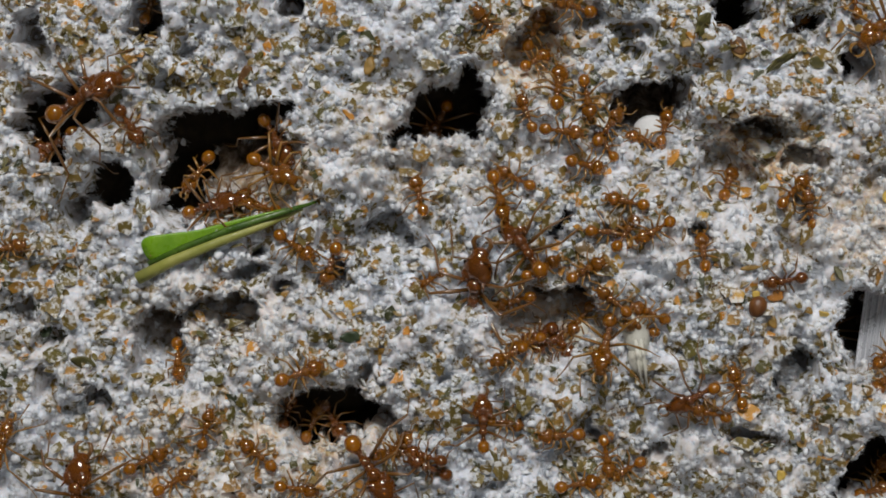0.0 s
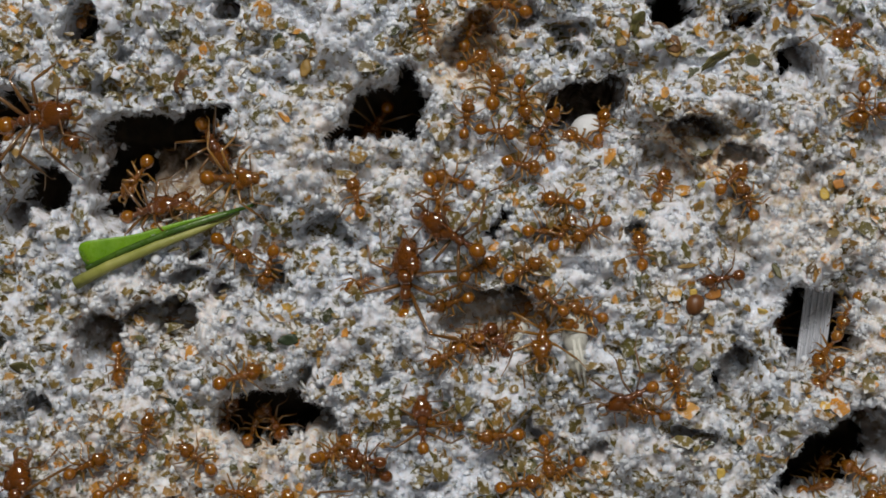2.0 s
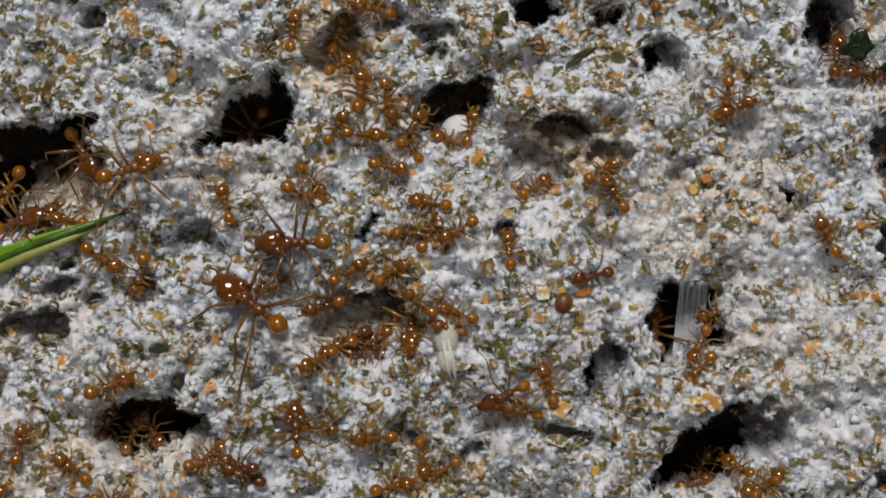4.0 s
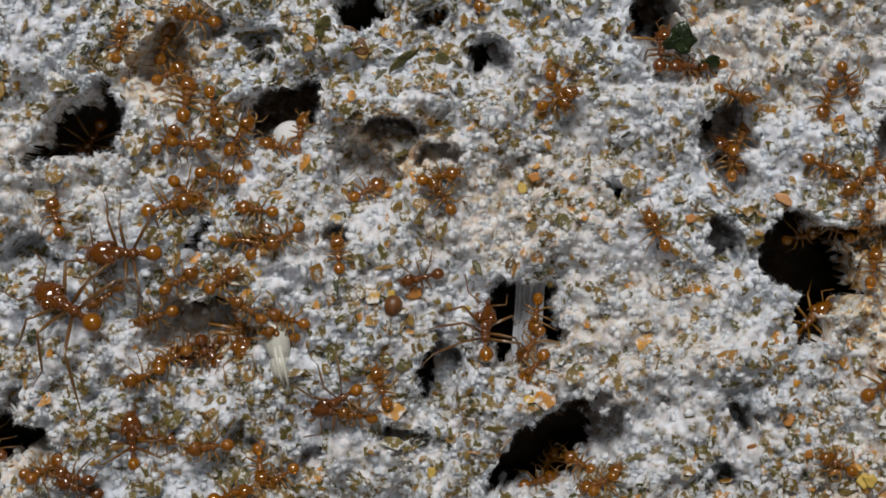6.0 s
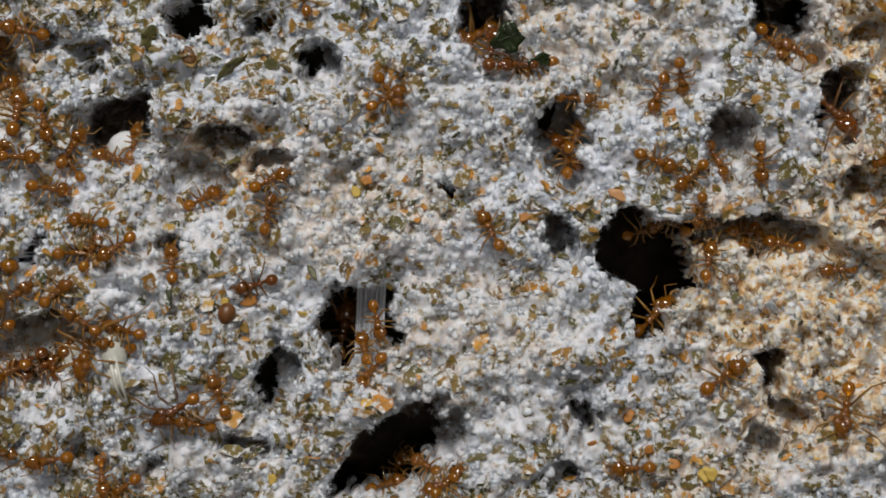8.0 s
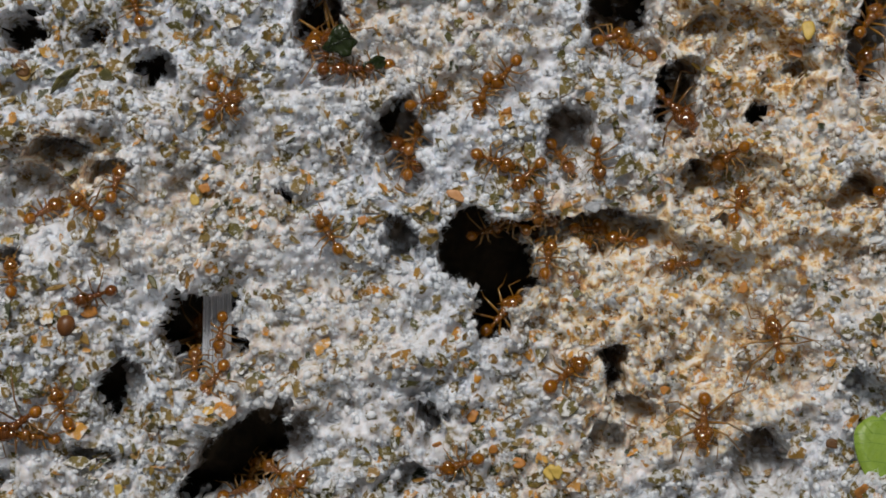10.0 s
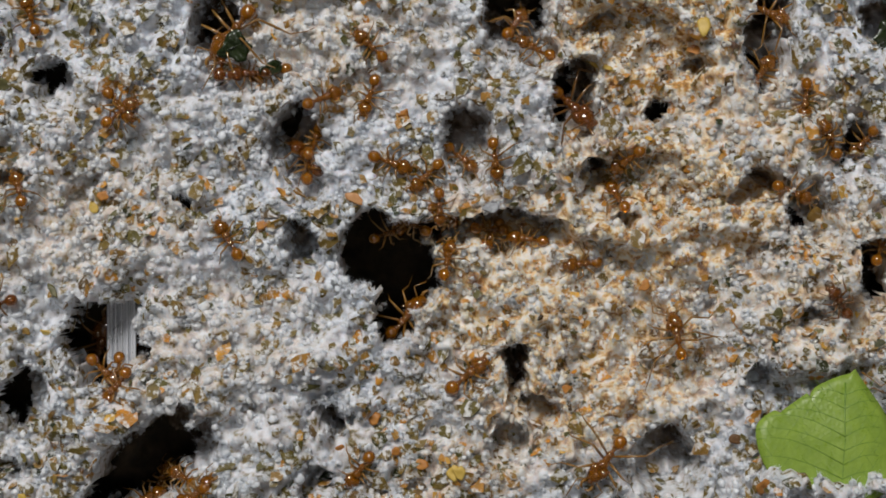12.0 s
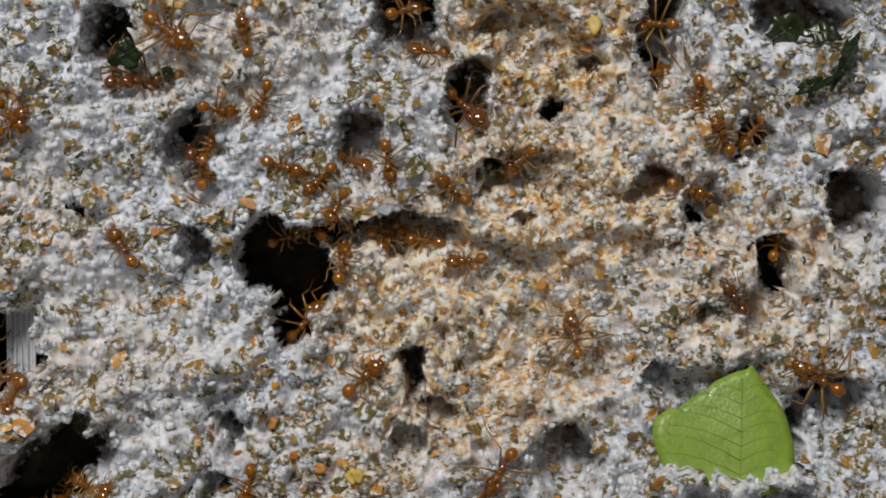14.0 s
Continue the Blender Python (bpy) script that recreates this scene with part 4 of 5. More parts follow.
def scatter_scraps():
    r = random.Random(5)
    shapes = [scrap_mesh(k) for k in range(24)]
    meshes = {m: [mesh_of("leaf_scrap", p, f, [m], False) for p, f in shapes] for m in (CHIP, RIPE)}
    heap = {CHIP: ([], [], [0]), RIPE: ([], [], [0])}
    singles = 0
    dense = np.clip(0.53 + 0.28 * THIN + 0.6 * lattice(GX, GZ, 2.4, 51) + 0.3 * lattice(GX, GZ, 8.0, 52) + 0.15 * OLD, 0.08, 1)
    for _ in range(15500):
        x, z = r.uniform(X0 + 1, X1 - 1), r.uniform(Z0 + 1, Z1 - 1)
        i, j = cell(x, z)
        if OPEN[i, j] or DEEP[i, j] > 3 or r.random() > dense[i, j]:
            continue
        size = min(1.5, (0.64 + r.expovariate(4.0)) * (1 - 0.3 * OLD[i, j]))
        kind = RIPE if r.random() < 0.03 + 0.7 * OLD[i, j] else CHIP
        m, k = scrap_pose(r, x, z, size), r.randrange(24)
        if size > 1.05 and singles < 300 and -22 < x < 74 and -16 < z < 13:
            ob = new("leaf_scrap", meshes[kind][k])
            ob.parent, ob.matrix_basis = garden, m
            singles += 1
            continue
        verts, faces, count = heap[kind]
        p = shapes[k][0] @ np.array(m.to_3x3()).T + np.array(m.translation)
        verts.append(p)
        faces.append(np.array(shapes[k][1]) + count[0])
        count[0] += len(p)
    for kind, label in ((CHIP, "small olive and brown leaf scraps set in fungus"), (RIPE, "small orange and tan leaf scraps set in fungus")):
        verts, faces, _ = heap[kind]
        rest = new("scrap_litter", mesh_of("scrap_litter", np.concatenate(verts), np.concatenate(faces), [kind], False))
        rest.parent = garden
        tagged(rest, label, kind="stuff")


def tuft_shape(seed):
    """A knobbly cotton ball of radius 1."""
    r = np.random.default_rng(seed)
    bm = bmesh.new()
    bmesh.ops.create_icosphere(bm, subdivisions=1, radius=1.0)
    p = np.array([v.co[:] for v in bm.verts])
    f = np.array([[v.index for v in face.verts] for face in bm.faces])
    bm.free()
    knobs = r.normal(0, 1, (4, 3))
    knobs /= np.linalg.norm(knobs, axis=1)[:, None]
    swell = np.exp(-((p[:, None, :] - knobs[None]) ** 2).sum(2) / 0.4).max(1)
    return p * (0.72 + 0.42 * swell + r.uniform(-0.05, 0.05, len(p)))[:, None], f


def face_normal(i, j):
    slope_x = (HIGH[i + 2, j] - HIGH[i - 2, j]) / (4 * STEP)
    slope_z = (HIGH[i, j + 2] - HIGH[i, j - 2]) / (4 * STEP)
    way = np.stack([-slope_x, -np.ones(len(i)), -slope_z], 1)
    return way / np.linalg.norm(way, axis=1)[:, None]


def face_point(i, j):
    return np.stack([GX[i, j] + SIDE_X[i, j], -HIGH[i, j], GZ[i, j] + LIFT[i, j] + SIDE_Z[i, j]], 1)


def shut(i, j):
    return ~OPEN[i, j]


def grow_tufts():
    """Cottony tufts of fungus all over the comb's face, and the threads that stand off them."""
    r = np.random.default_rng(17)
    shapes = [tuft_shape(100 + k) for k in range(12)]
    n = 24000
    i, j = r.integers(3, len(gx) - 3, n), r.integers(3, len(gz) - 3, n)
    steep = 1 / np.abs(face_normal(i, j)[:, 1])
    # fewer tufts deep in chambers, where the shade-darkened brown shows
    keep = shut(i, j) & (r.uniform(0, 1, n) < np.clip(0.4 + 0.9 * GROWTH[i, j], 0.22, 1) * (1 - 0.9 * BARE_SHADE[i, j]))
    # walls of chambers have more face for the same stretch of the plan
    extra = np.repeat(np.arange(n), np.clip(np.round(steep * 0.6 * (1 - BARE_SHADE[i, j])), 0, 3).astype(int))
    extra = extra[shut(i[extra], j[extra])]
    rim = np.flatnonzero(shut(i, j) & (OPEN[i - 2, j] | OPEN[i + 2, j] | OPEN[i, j - 2] | OPEN[i, j + 2]))
    pick = np.concatenate([np.arange(n)[keep], extra, np.repeat(rim, 3)])
    i = np.clip(i[pick] + np.where(np.arange(len(pick)) < keep.sum(), 0, r.integers(-2, 3, len(pick))), 3, len(gx) - 4)
    j = j[pick]
    good = shut(i, j)
    i, j = i[good], j[good]
    n = len(i)
    big = (0.15 + 0.17 * r.uniform(0, 1, n) ** 2) * (0.8 + 0.4 * np.clip(GROWTH[i, j], 0, 1))
    centre = face_point(i, j) + face_normal(i, j) * (big * r.uniform(-0.8, 0.3, n))[:, None]
    turn = r.normal(0, 1, (n, 4))
    turn /= np.linalg.norm(turn, axis=1)[:, None]
    w, x, y, z = turn.T
    spin = np.stack([1 - 2 * (y * y + z * z), 2 * (x * y - z * w), 2 * (x * z + y * w), 2 * (x * y + z * w), 1 - 2 * (x * x + z * z), 2 * (y * z - x * w), 2 * (x * z - y * w), 2 * (y * z + x * w), 1 - 2 * (x * x + y * y)], 1).reshape(-1, 3, 3)
    points, faces, ages = [], [], []
    which = r.integers(0, len(shapes), n)
    count = 0
    for k, (p, f) in enumerate(shapes):
        mine = np.flatnonzero(which == k)
        q = np.einsum("nab,vb->nva", spin[mine], p) * big[mine, None, None] * r.uniform(0.6, 1.35, (len(mine), 1, 3)) + centre[mine, None, :]
        points.append(q.reshape(-1, 3))
        faces.append((f[None] + (np.arange(len(mine)) * len(p))[:, None, None]).reshape(-1, 3) + count)
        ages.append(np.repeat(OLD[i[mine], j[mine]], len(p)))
        count += len(mine) * len(p)
    me = mesh_of("mycelium_felt", np.concatenate(points) * MM, np.concatenate(faces), [MYCELIUM])
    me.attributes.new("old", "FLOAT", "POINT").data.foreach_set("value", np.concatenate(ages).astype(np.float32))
    tufts = new("mycelium_felt", me)
    tufts.parent = garden
    tagged(tufts, "white cottony tufts of fungus", kind="stuff")
    # threads on the tufts, then some on the face between them
    m = 800000
    t = r.integers(0, n, m)
    way = r.normal(0, 1, (m, 3)) + 0.9 * face_normal(i[t], j[t])
    way /= np.linalg.norm(way, axis=1)[:, None]
    root = centre[t] + way * (big[t] * 0.75)[:, None]
    a, b = r.integers(3, len(gx) - 3, 110000), r.integers(3, len(gz) - 3, 110000)
    good = shut(a, b) & (r.uniform(0, 1, len(a)) > BARE_SHADE[a, b])
    a, b = a[good], b[good]
    more = face_normal(a, b) + r.normal(0, 0.4, (len(a), 3))
    root, way = np.concatenate([root, face_point(a, b)]), np.concatenate([way, more / np.linalg.norm(more, axis=1)[:, None]])
    m = len(root)
    way += r.normal(0, 0.3, (m, 3))
    side = np.cross(way, r.normal(0, 1, (m, 3)))
    side /= np.linalg.norm(side, axis=1)[:, None]
    tall = (0.10 + r.uniform(0, 1, m) ** 2 * 0.24)[:, None]
    wide = r.uniform(0.008, 0.015, (m, 1))
    points = np.stack([root - side * wide, root + side * wide, root + way * tall], 1).reshape(-1, 3) * MM
    down = new("hyphae", mesh_of("hyphae", points, np.arange(3 * m).reshape(-1, 3), [DOWN], False))
    down.parent = garden
    tagged(down, "fine white threads of fungus", kind="stuff")


def thread_material():
    """Threads so fine that light comes through them."""
    m, tree, bsdf = material("hyphae")
    tint = ramp(tree, noise_of(tree, 700), (0.3, (0.77, 0.81, 0.87)), (0.7, (0.86, 0.89, 0.95)))
    lit, through_it, both = tree.nodes.new("ShaderNodeBsdfDiffuse"), tree.nodes.new("ShaderNodeBsdfTranslucent"), tree.nodes.new("ShaderNodeMixShader")
    for shader in (lit, through_it):
        tree.links.new(tint, shader.inputs["Color"])
    tree.links.new(lit.outputs[0], both.inputs[1])
    tree.links.new(through_it.outputs[0], both.inputs[2])
    tree.links.new(both.outputs[0], tree.nodes["Material Output"].inputs["Surface"])
    tree.nodes.remove(bsdf)
    return m


DOWN = thread_material()
scatter_scraps()
grow_tufts()

# ---- leaves, brood and other things on the comb ----


def blade_material(name, low, high, rough, clear=0.0):
    m, tree, bsdf = material(name)
    tree.links.new(ramp(tree, noise_of(tree, 900, 5), (0.3, low), (0.7, high)), bsdf.inputs["Base Color"])
    tree.links.new(ramp(tree, noise_of(tree, 1300, 5, 0.7), (0.35, (rough * 0.65,) * 3), (0.65, (rough * 1.5,) * 3)), bsdf.inputs["Roughness"])
    bsdf.inputs["Specular IOR Level"].default_value = 0.55
    bsdf.inputs["Transmission Weight"].default_value = clear
    cells = node(tree, "ShaderNodeTexVoronoi", Scale=4200.0)
    co = tree.nodes.new("ShaderNodeTexCoord")
    tree.links.new(co.outputs["Object"], cells.inputs["Vector"])
    bump(tree, bsdf, cells.outputs["Distance"], 0.35, 0.00005)
    return m


LEAF = blade_material("fresh_leaf", (0.18, 0.285, 0.034), (0.265, 0.38, 0.052), 0.36)
LEAF_BRIGHT = blade_material("bright_leaf", (0.13, 0.29, 0.01), (0.20, 0.38, 0.018), 0.3)
LEAF_EDGE = blade_material("leaf_edge", (0.03, 0.08, 0.008), (0.08, 0.15, 0.015), 0.3)
STEM = blade_material("leaf_stem", (0.24, 0.26, 0.05), (0.36, 0.35, 0.09), 0.4)
VEIN = blade_material("leaf_vein", (0.11, 0.21, 0.02), (0.16, 0.28, 0.03), 0.4)
WILTED = blade_material("wilted_leaf", (0.008, 0.014, 0.003), (0.026, 0.040, 0.010), 0.26)
BROOD = blade_material("brood", (0.62, 0.60, 0.50), (0.74, 0.73, 0.66), 0.3, 0.12)
LARVA = simple("larva_skin", (0.62, 0.62, 0.62), (0.78, 0.78, 0.77), 1800, 0.5, 0.6, 0.00008)
CLEAR = blade_material("ribbed_plastic", (0.62, 0.64, 0.68), (0.75, 0.77, 0.82), 0.3, 0.3)
FILM = blade_material("clear_film", (0.80, 0.82, 0.85), (0.88, 0.90, 0.92), 0.2, 0.9)
SEED = simple("seed_coat", (0.09, 0.03, 0.008), (0.20, 0.08, 0.02), 1500, 0.4)
FLAKE = {
    "orange": simple("orange_flake", (0.38, 0.14, 0.02), (0.55, 0.24, 0.05), 1500, 0.5),
    "ochre": simple("ochre_flake", (0.20, 0.12, 0.02), (0.36, 0.21, 0.05), 1500, 0.55),
    "yellow": simple("yellow_flake", (0.50, 0.33, 0.05), (0.68, 0.48, 0.12), 1500, 0.5),
    "olive": simple("olive_flake", (0.06, 0.06, 0.015), (0.13, 0.11, 0.03), 1500, 0.5),
    "dark green": simple("green_flake", (0.02, 0.035, 0.015), (0.05, 0.07, 0.03), 1500, 0.45),
    "brown": simple("brown_flake", (0.09, 0.04, 0.012), (0.18, 0.085, 0.025), 1500, 0.5),
    "peach": simple("peach_flake", (0.48, 0.22, 0.08), (0.60, 0.32, 0.14), 1500, 0.45),
    "grey": simple("grey_flake", (0.20, 0.21, 0.22), (0.42, 0.43, 0.45), 5000, 0.4),
}


def seat(x, z, off, turn=0.0, tip=0.0, lean=0.0, most=3.0):
    """A pose on the face at x, z: its own x along the turn, z out of the comb."""
    h = ground(x, z, most)[0] if most else 0.0
    return Matrix.Translation((x * MM, -(h + off) * MM, z * MM + EYE)) @ pose(0, 0, 0, 90, 0, 0) @ pose(0, 0, 0, tip, lean, turn)


def sheet(outline, rings, thick, rise):
    """A leaf blade from a smooth closed outline round the origin: millimetres, with thickness; rise gives its height."""
    n = max(48, 5 * len(outline))
    pts = [Vector(p) for p in outline]
    edge = []
    for k in range(n):
        u = k / n * len(pts)
        i, f = int(u), u - int(u)
        a, b, c, d = (pts[(i + s) % len(pts)] for s in (-1, 0, 1, 2))
        edge.append(0.5 * (2 * b + (c - a) * f + (2 * a - 5 * b + 4 * c - d) * f * f + (3 * b - a - 3 * c + d) * f ** 3))
    bm = bmesh.new()
    layers = []
    for side in (0.5, -0.5):
        hub = bm.verts.new(Vector((0, 0, rise(0, 0) + side * thick)) * MM)
        loops = []
        for q in range(1, rings + 1):
            row = []
            for e in edge:
                x, y = e.x * q / rings, e.y * q / rings
                t = thick * side * (0.5 if q == rings else 1.0)
                row.append(bm.verts.new(Vector((x, y, rise(x, y) + t)) * MM))
            loops.append(row)
        layers.append((hub, loops, side > 0))
    for hub, loops, up in layers:
        for k in range(n):
            j = (k + 1) % n
            tri = (hub, loops[0][k], loops[0][j])
            bm.faces.new(tri if up else tri[::-1])
            for a, b in zip(loops, loops[1:]):
                quad = (a[k], b[k], b[j], a[j])
                bm.faces.new(quad if up else quad[::-1])
    top, low = layers[0][1][-1], layers[1][1][-1]
    for k in range(n):
        j = (k + 1) % n
        bm.faces.new((top[k], low[k], low[j], top[j]))
    return bm


def thing(name, m, label, category, group=""):
    ob = new(name)
    ob.matrix_basis = m
    return tagged(ob, label, category, group)


def round_leaf(x, z, turn):
    """The cut fresh leaf that lies half buried in the comb."""
    leaf = thing("green_leaf", seat(x, z, 0.95, turn, -11, 4, 0), "fresh green cut leaf with branching veins half buried in fungus", "leaf")

    def rise(u, v):
        return 0.10 * math.sin(u * 0.9) + 0.06 * math.cos(v * 1.3) - 0.012 * (u * u + v * v)

    outline = ((1.35, 3.98), (1.62, 3.55), (2.1, 2.85), (3.0, 1.45), (3.37, 0.1), (3.55, -1.1), (3.4, -2.4), (2.2, -3.2), (0.3, -3.2), (-1.6, -2.7), (-3.4, -2.1),
               (-4.1, -1.2), (-4.42, -0.1), (-4.38, 0.75), (-3.95, 1.25), (-3.3, 1.62), (-3.12, 1.38), (-2.75, 1.7), (-1.95, 2.25), (-1.42, 2.6), (-1.3, 2.38), (-1.1, 2.78), (-0.65, 3.12), (0.42, 3.58), (1.05, 3.74))
    part("blade", sheet(outline, 7, 0.14, rise), LEAF, leaf)
    ribs = [[(0.75 - 0.06 * k + 0.02 * math.sin(2 * k), 3.2 - 0.82 * k) for k in range(9)]]
    for k in range(7):
        y0 = 2.5 - 0.78 * k
        x0 = 0.75 - 0.06 * (3.2 - y0) / 0.82
        for way, far in ((1, 2.15 - 0.12 * abs(k - 4)), (-1, 1.5 + 0.85 * min(k, 4))):
            rib = [(x0 + way * far * f, y0 + (0.55 + 0.1 * (k % 2)) * far * 0.5 * math.sin(1.9 * f) - 0.12 * f) for f in (0, 0.2, 0.4, 0.6, 0.8, 1.0)]
            ribs.append(rib)
            for f, turn in ((2, 1), (3, -1), (4, 1)):
                u, v = rib[f]
                ribs.append([(u + way * 0.16 * q, v + turn * (0.17 * q + 0.02 * q * q)) for q in range(4)])
    for k, rib in enumerate(ribs):
        bm = bmesh.new()
        w = 0.06 if k == 0 else 0.036 if len(rib) > 4 else 0.018
        tube(bm, [Vector((u, v, rise(u, v) + 0.07 - w * 0.4)) * MM for u, v in rib], [w * MM * (1 - 0.55 * i / len(rib)) for i in range(len(rib))], 6)
        part("vein", bm, VEIN, leaf)
    return leaf


def leaf_cutting(x, z, turn):
    """A folded strip of leaf with its pale stem, laid across a chamber."""
    ob = thing("leaf_cutting", seat(x, z, 0.0, turn, 0, 0, 0.3), "folded strip of fresh green leaf with pale stem", "leaf")
    bm = bmesh.new()
    path = [(-5.2, -0.25, 0.0), (-3.0, 0.0, 0.25), (0.0, 0.12, 0.45), (2.6, 0.12, 0.4), (4.9, 0.25, 0.05)]
    tube(bm, [Vector(p) * MM for p in path], [w * MM for w in (0.36, 0.34, 0.30, 0.22, 0.10)], 10)
    part("stem", bm, STEM, ob, "pale green leaf stem with a brown cut end")
    bm = bmesh.new()
    tube(bm, [Vector((p[0] + 0.9, p[1] + w, p[2] + 0.15)) * MM for p, w in zip(path, (0.55, 0.48, 0.42, 0.32, 0.1))], [w * MM for w in (0.16, 0.2, 0.22, 0.2, 0.08)], 8)
    part("leaf_rim", bm, LEAF_EDGE, ob)
    outline = ((-4.0, 0.3), (-4.35, 1.2), (-4.0, 1.75), (-2.6, 1.5), (-1.0, 1.15), (0.8, 1.0), (2.6, 0.8), (4.4, 0.5), (2.6, 0.2), (0.0, 0.2), (-2.2, 0.15))
    bm = sheet([(u + 1.0, v - 0.7) for u, v in outline], 5, 0.12, lambda u, v: 0.25 * v - 0.12 * v * v)
    bmesh.ops.translate(bm, verts=bm.verts, vec=Vector((-1.0, 0.7, 0.1)) * MM)
    part("blade", bm, LEAF_BRIGHT, ob)
    return ob


def leaf_piece(x, z, rx, rz, turn, tip, off, seed, label, mat):
    r = random.Random(seed)
    ob = thing("leaf_piece", seat(x, z, off, turn, tip, r.uniform(-15, 15)), label, "leaf", "dark leaf pieces")
    outline = [(rx * r.uniform(0.68, 1.2) * math.cos(a * math.pi / 7), rz * r.uniform(0.65, 1.2) * math.sin(a * math.pi / 7)) for a in range(14)]
    part("blade", sheet(outline, 4, 0.12, lambda u, v: 0.12 * math.sin(2.2 * u + seed) + 0.1 * math.sin(3 * v) + 0.05 * math.sin(9 * u + 4 * v)), mat, ob)
    bm = bmesh.new()
    tube(bm, [Vector((rx * k, 0.05 * math.sin(3 * k), 0.12 * math.sin(2.2 * rx * k + seed) + 0.07)) * MM for k in (-0.85, -0.4, 0, 0.4, 0.85)], [0.03 * MM] * 5, 6)
    part("vein", bm, mat, ob)
    return ob


def flake(x, z, across, along, turn, colour, words):
    """A larger scrap that lies on the comb."""
    r = random.Random(int(x * 31 + z * 57))
    outline = [(across / 2 * r.uniform(0.7, 1.2) * math.cos(a * math.pi / 4), along / 2 * r.uniform(0.6, 1.3) * math.sin(a * math.pi / 4)) for a in range(8)]
    h, sx, sz = ground(x, z, 3)
    tip = math.degrees(math.atan(max(-0.7, min(0.7, sz))))
    m = Matrix.Translation((x * MM, -(h + 0.16) * MM, z * MM + EYE)) @ pose(0, 0, 0, 90 - tip, 0, 0) @ pose(0, 0, 0, r.uniform(-8, 8), r.uniform(-8, 8), turn)
    bend = r.uniform(-0.3, 0.3)
    bm = sheet(outline, 3, 0.11, lambda u, v: bend * u * u - 0.2 * bend * v + 0.03 * math.sin(7 * u + 5 * v))
    ob = part("leaf_flake", bm, FLAKE[colour], None)
    ob.matrix_basis = m
    return tagged(ob, words, "leaf flake", "larger flakes on the comb")


def pupa(x, z, long, wide, turn, off, limbs, label):
    ob = thing("pupa", seat(x, z, off, turn), label, "ant brood", "pale brood")
    bm = bmesh.new()
    ball(bm, (0.18 * long * MM, 0, 0), (0.36 * long * MM, 0.5 * wide * MM, 0.45 * wide * MM), 16, 12)
    ball(bm, (-0.2 * long * MM, 0.05 * wide * MM, 0), (0.22 * long * MM, 0.42 * wide * MM, 0.4 * wide * MM), 14, 10)
    part("body", bm, BROOD, ob)
    for k in range(limbs):
        y = (k - (limbs - 1) / 2) * wide * 0.2
        bm = bmesh.new()
        end = -0.62 + 0.09 * ((k * 7) % 3)
        tube(bm, [Vector((0.1 * long, y, 0.38 * wide)) * MM, Vector((-0.3 * long, y * 1.15, 0.42 * wide)) * MM, Vector((end * long, y * 1.1 + 0.1 * math.sin(5 * k), 0.15 * wide)) * MM], [0.10 * MM, 0.12 * MM, 0.06 * MM], 8)
        part("limb", bm, BROOD, ob)
    return ob


def ribbed_tube(x, z, turn):
    ob = tagged(new("ribbed_tube"), "clear ribbed plastic strip seen in a dark chamber", "plastic strip")
    ob.matrix_basis = Matrix.Translation((x * MM, 3.0 * MM, z * MM + EYE)) @ pose(0, 0, 0, 0, turn, 0)
    for k in range(7):
        bm = bmesh.new()
        a = math.pi * (k + 0.5) / 7
        u, v = 0.78 * math.cos(a), -0.10 - 0.07 * math.sin(a)
        tube(bm, [Vector((u, v, h)) * MM for h in (-3.2, -1.1, 1.1, 3.2)], [0.09 * MM] * 4, 8)
        part("rib", bm, CLEAR, ob)
    bm = bmesh.new()
    bmesh.ops.create_cube(bm, size=1.0, matrix=Matrix.Diagonal((1.56 * MM, 0.2 * MM, 6.4 * MM, 1)))
    bmesh.ops.bevel(bm, geom=bm.edges[:], offset=0.06 * MM, segments=2, affect="EDGES")
    part("backing", bm, CLEAR, ob)
    return ob


round_leaf(64.43, -15.93, -9.3)
leaf_cutting(-12.43, 0.35, 20)
for k, (x, z, rx, rz, turn, tip, off) in enumerate(((71.55, 6.09, 1.3, 1.0, 20, 12, 0.6), (73.39, 5.53, 1.1, 0.7, -25, -20, 0.7), (74.30, 3.76, 1.75, 0.62, 52, 15, 0.8), (72.35, 2.73, 1.3, 0.38, 12, -10, 0.7), (34.48, 10.64, 0.95, 0.85, 10, 10, 1.6))):
    leaf_piece(x, z, rx, rz, turn, tip, off, k, "wet dark green wilted leaf piece in a hollow", WILTED)
leaf_piece(36.10, 9.21, 0.75, 0.45, 15, 5, 0.8, 9, "small dark green leaf piece carried by an ant", WILTED)
leaf_piece(14.54, 12.53, 0.75, 0.55, 60, 20, 0.25, 11, "olive brown leaf piece on a ledge of fungus", FLAKE["olive"])
leaf_piece(18.94, 10.49, 1.15, 0.35, 35, 30, 0.3, 12, "dry olive brown leaf piece standing off the fungus", FLAKE["olive"])

pupa(10.9, -5.4, 3.8, 1.5, 98, 0.12, 2, "pale cream ant pupa with folded limbs")
pupa(7.67, -5.12, 2.1, 0.95, 60, -0.1, 2, "pale whitish ant pupa under crowding workers")
bm = bmesh.new()
ball(bm, (0, 0, 0), (1.1 * MM, 0.98 * MM, 0.95 * MM), 20, 14)
for k in range(5):
    tube(bm, [Vector((0.7 * math.cos(a), 0.7 * math.sin(a) * (0.4 + 0.15 * k), 0.6)) * MM for a in (0.2, 0.8, 1.5, 2.2, 2.9)], [0.07 * MM] * 5, 5)
ball_ob = part("larva", bm, LARVA, None)
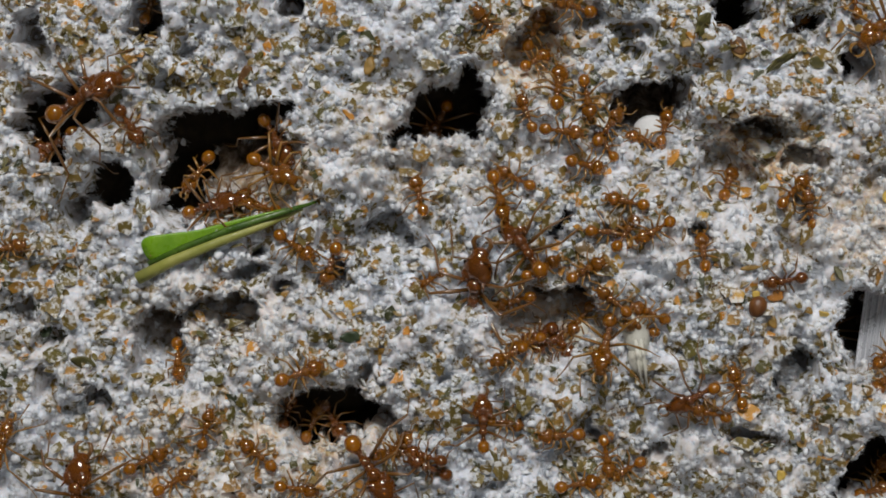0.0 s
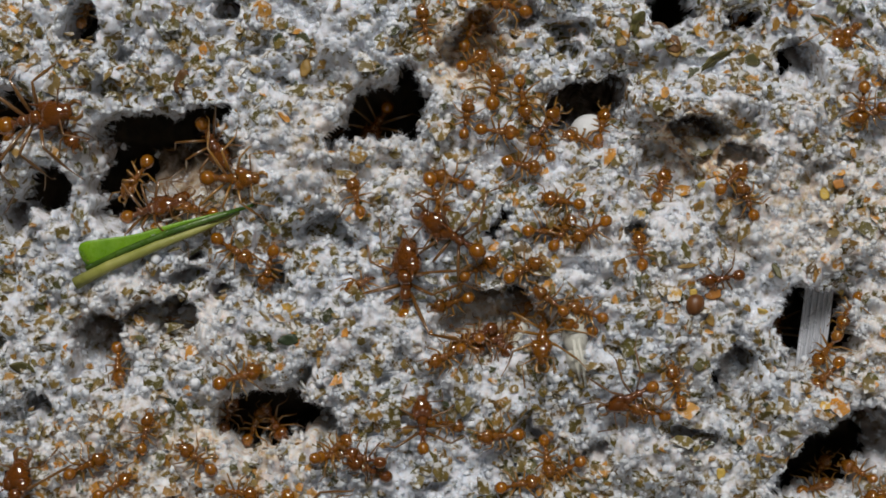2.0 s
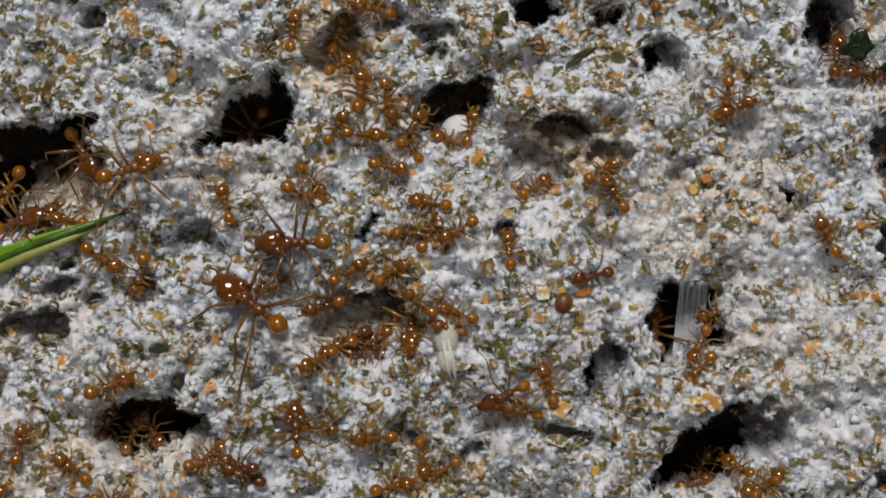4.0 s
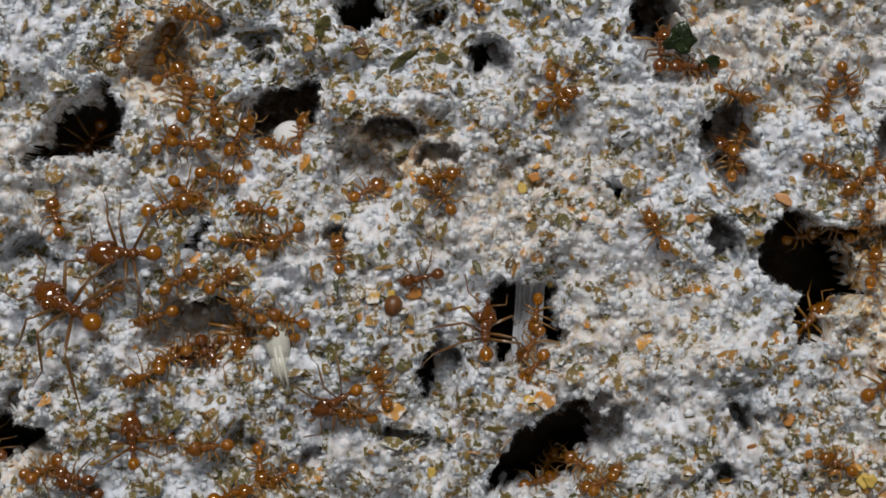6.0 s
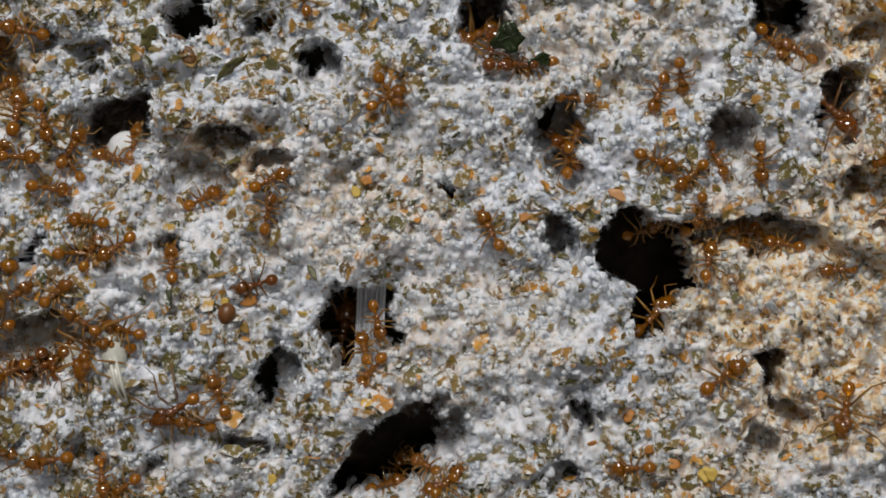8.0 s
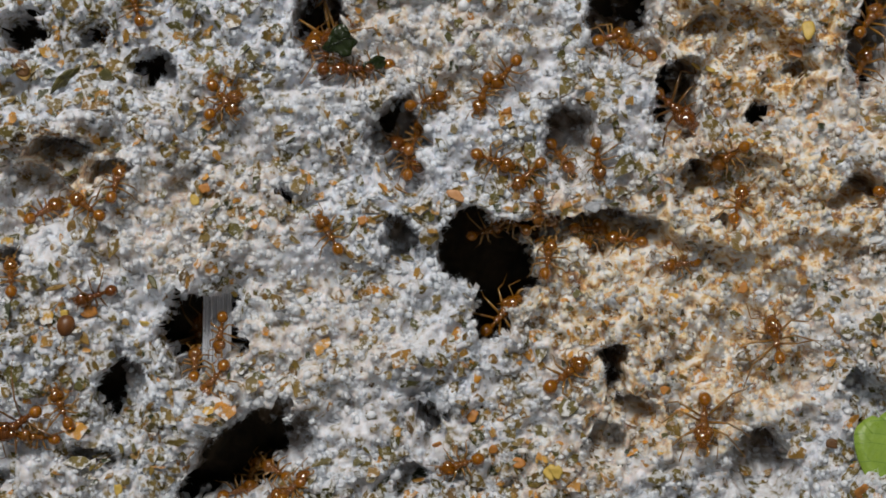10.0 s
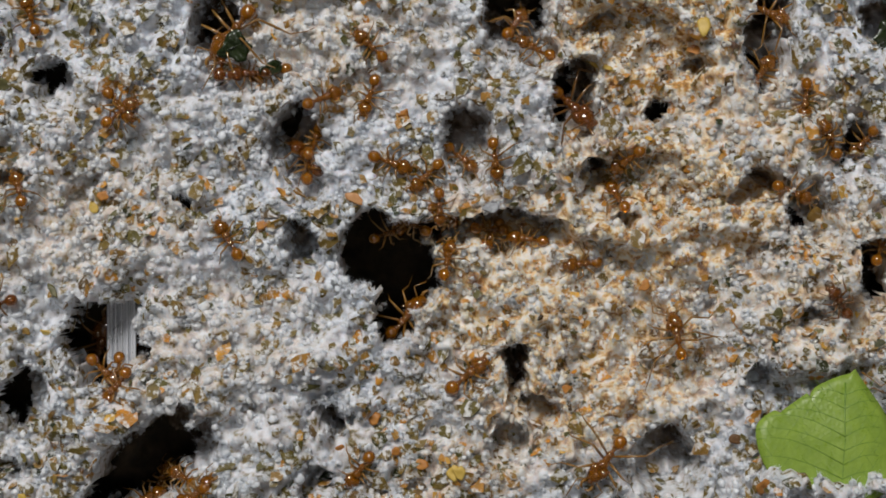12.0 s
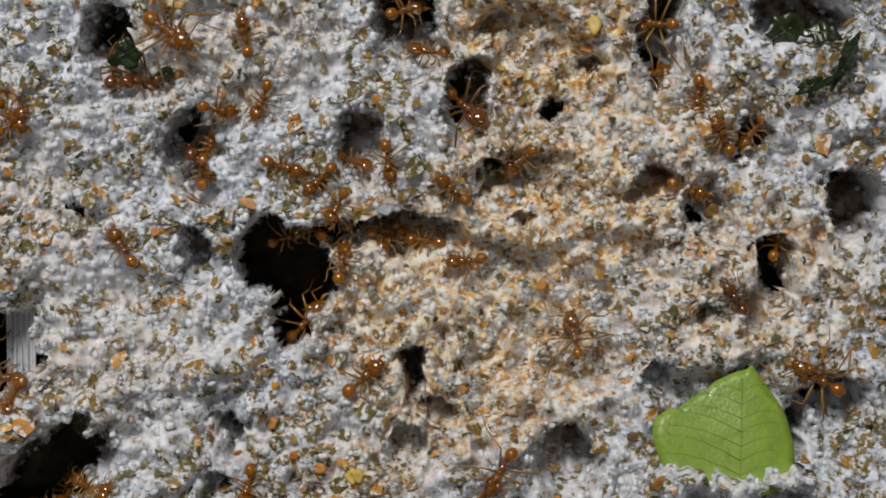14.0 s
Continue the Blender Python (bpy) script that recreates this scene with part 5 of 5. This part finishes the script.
ball_ob.matrix_basis = seat(12.08, 6.79, 0.5)
tagged(ball_ob, "round white ant larva curled in a hollow", "ant brood", "pale brood")
sliver = sheet([(0.85, 0.4), (0.9, -0.35), (0.0, -0.45), (-0.9, -0.3), (-0.8, 0.35), (0.0, 0.42)], 3, 0.08, lambda u, v: 0.08 * u * u)
sliver = part("plastic_sliver", sliver, FILM, None)
sliver.matrix_basis = seat(70.20, -0.15, 0.12, -8, -10, 5)
tagged(sliver, "thin clear plastic sliver stuck in fungus", "plastic strip")
ribbed_tube(25.04, -4.98, 8)
bm = bmesh.new()
ball(bm, (0, 0, 0), (0.62 * MM, 0.5 * MM, 0.42 * MM), 16, 12, shape=lambda p: Vector((p.x, p.y * (1 + 0.12 * p.x), p.z)))
seed = part("seed", bm, SEED, None)
seed.matrix_basis = seat(17.44, -3.22, 0.25, 70)
tagged(seed, "round brown seed stuck in white fungus", "seed")

for x, z, across, along, turn, colour in (
    (18.65, -2.64, 1.0, 0.75, 10, "orange"), (18.35, -4.06, 0.5, 0.95, 0, "ochre"), (22.29, -1.42, 0.4, 0.85, 25, "olive"), (21.47, -3.68, 0.6, 0.5, 0, "yellow"),
    (20.46, -3.47, 0.6, 0.45, 0, "ochre"), (17.71, -6.68, 0.7, 0.6, 0, "olive"), (26.38, -2.49, 0.55, 0.85, 10, "yellow"), (17.07, -1.06, 1.1, 0.35, 8, "ochre"),
    (-4.24, 10.40, 0.65, 1.3, -8, "ochre"), (-11.22, 9.85, 0.9, 1.5, -25, "brown"), (13.65, 11.58, 0.7, 0.8, 0, "ochre")):
    flake(x, z, across, along, turn, colour, colour + " leaf flake stuck on white fungus")
for x, z, across, along, turn, colour in (
    (16.52, 11.38, 0.9, 0.9, 20, "brown"), (21.08, 10.49, 1.0, 0.8, 0, "olive"), (-5.16, -4.91, 1.1, 0.6, 5, "dark green"), (-22.89, -4.69, 0.7, 0.95, -20, "dark green"),
    (-20.28, -6.35, 1.3, 0.9, -20, "olive"), (39.80, 1.27, 1.3, 0.7, -35, "peach"), (25.84, 3.48, 0.65, 0.65, 0, "orange"), (25.12, 2.92, 0.6, 0.7, 0, "yellow"),
    (18.36, 3.48, 0.75, 0.7, 0, "yellow"), (43.14, 5.40, 0.6, 0.9, 5, "orange"), (18.93, -12.67, 0.55, 0.7, 0, "yellow")):
    flake(x, z, across, along, turn, colour, colour + " leaf flake stuck on white fungus")
for x, z, across, along, turn, colour in (
    (39.12, -11.12, 0.8, 0.7, 20, "orange"), (43.42, -14.79, 0.8, 0.85, 10, "yellow"), (37.00, -12.50, 0.6, 0.6, 0, "orange"), (60.34, 7.09, 0.9, 0.9, 10, "orange"),
    (41.39, -14.05, 0.85, 0.6, -20, "orange"), (43.11, -14.75, 0.8, 0.8, 0, "yellow"), (40.06, -13.12, 0.55, 0.5, 0, "orange"), (59.93, -17.78, 1.0, 1.1, 0, "orange"),
    (66.01, -3.40, 1.1, 0.9, 0, "ochre"), (60.72, 8.19, 0.8, 1.2, -10, "yellow"), (54.81, 6.84, 1.4, 0.5, -30, "yellow"), (47.39, -0.27, 1.0, 0.75, 0, "grey")):
    flake(x, z, across, along, turn, colour, colour + " flake lying on the fungus")
for x, z, across, along, turn, colour in (
    (56.04, 4.70, 0.8, 0.8, 0, "ochre"), (62.42, -8.56, 0.7, 0.8, 0, "olive"), (55.42, -5.95, 0.9, 0.5, 60, "orange"), (43.25, 5.51, 0.6, 0.95, 5, "orange"),
    (59.05, -15.27, 0.8, 0.6, -20, "brown"), (50.05, -11.05, 0.6, 0.5, 0, "orange"), (15.97, 12.32, 1.3, 0.9, -35, "brown"), (16.52, 11.16, 0.9, 1.1, 20, "ochre"),
    (66.24, -12.56, 0.3, 0.3, 0, "olive"), (34.44, 0.57, 0.7, 0.6, 0, "orange"), (18.05, 2.26, 0.8, 0.8, 0, "ochre"), (17.41, -2.52, 0.5, 0.5, 0, "yellow")):
    flake(x, z, across, along, turn, colour, colour + " flake lying on the fungus")


def gait(ob, poses, length):
    """Feelers that search all the time, and legs that step as far as the ant walks."""
    r = random.Random(int(ob.location.x * 1e6) % 9973)
    feelers = [c for c in ob.children if c.name.startswith("antenna")]
    legs = [c for c in ob.children if c.name.startswith("leg")]
    for feeler in feelers:
        home = Matrix.Translation(feeler.location)
        times = sorted({0.0, 14.0, *(round(r.uniform(0.3, 13.7), 1) for _ in range(11))})
        walk(feeler, [(t, home @ pose(0, 0, 0, r.uniform(-8, 8), r.uniform(-9, 9), r.uniform(-15, 15))) for t in times])
    if len(poses) < 2:
        return
    gone, marks = 0.0, [(poses[0][0], 0.0)]
    for (t0, a), (t1, b) in zip(poses, poses[1:]):
        gone += (b.translation - a.translation).length / MM / length
        marks.append((t1, gone))
    if gone < 0.4:
        return
    times = [round(0.35 * k, 2) for k in range(40)] + [14.0]
    for k, leg in enumerate(legs):
        home, side = Matrix.Translation(leg.location), 1 if k < 3 else -1
        phase = math.pi * ((k % 3 + (k >= 3)) % 2)
        rows = []
        for t in times:
            way = np.interp(t, [m[0] for m in marks], [m[1] for m in marks])
            s = math.sin(2 * math.pi * way / 0.45 + phase)
            rows.append((t, home @ pose(0, 0, 0, 3 * s, 0, 11 * s * side)))
        walk(leg, rows)


def motions():
    for ob, poses, rows in ROAM:
        gait(ob, poses, ob.scale.x)
        if len(poses) < 2:
            continue
        if poses[0][0] > 0:
            poses = [(0.0, poses[0][1])] + poses
        if poses[-1][0] < 14:
            poses = poses + [(14.0, poses[-1][1])]
        walk(ob, poses)


motions()
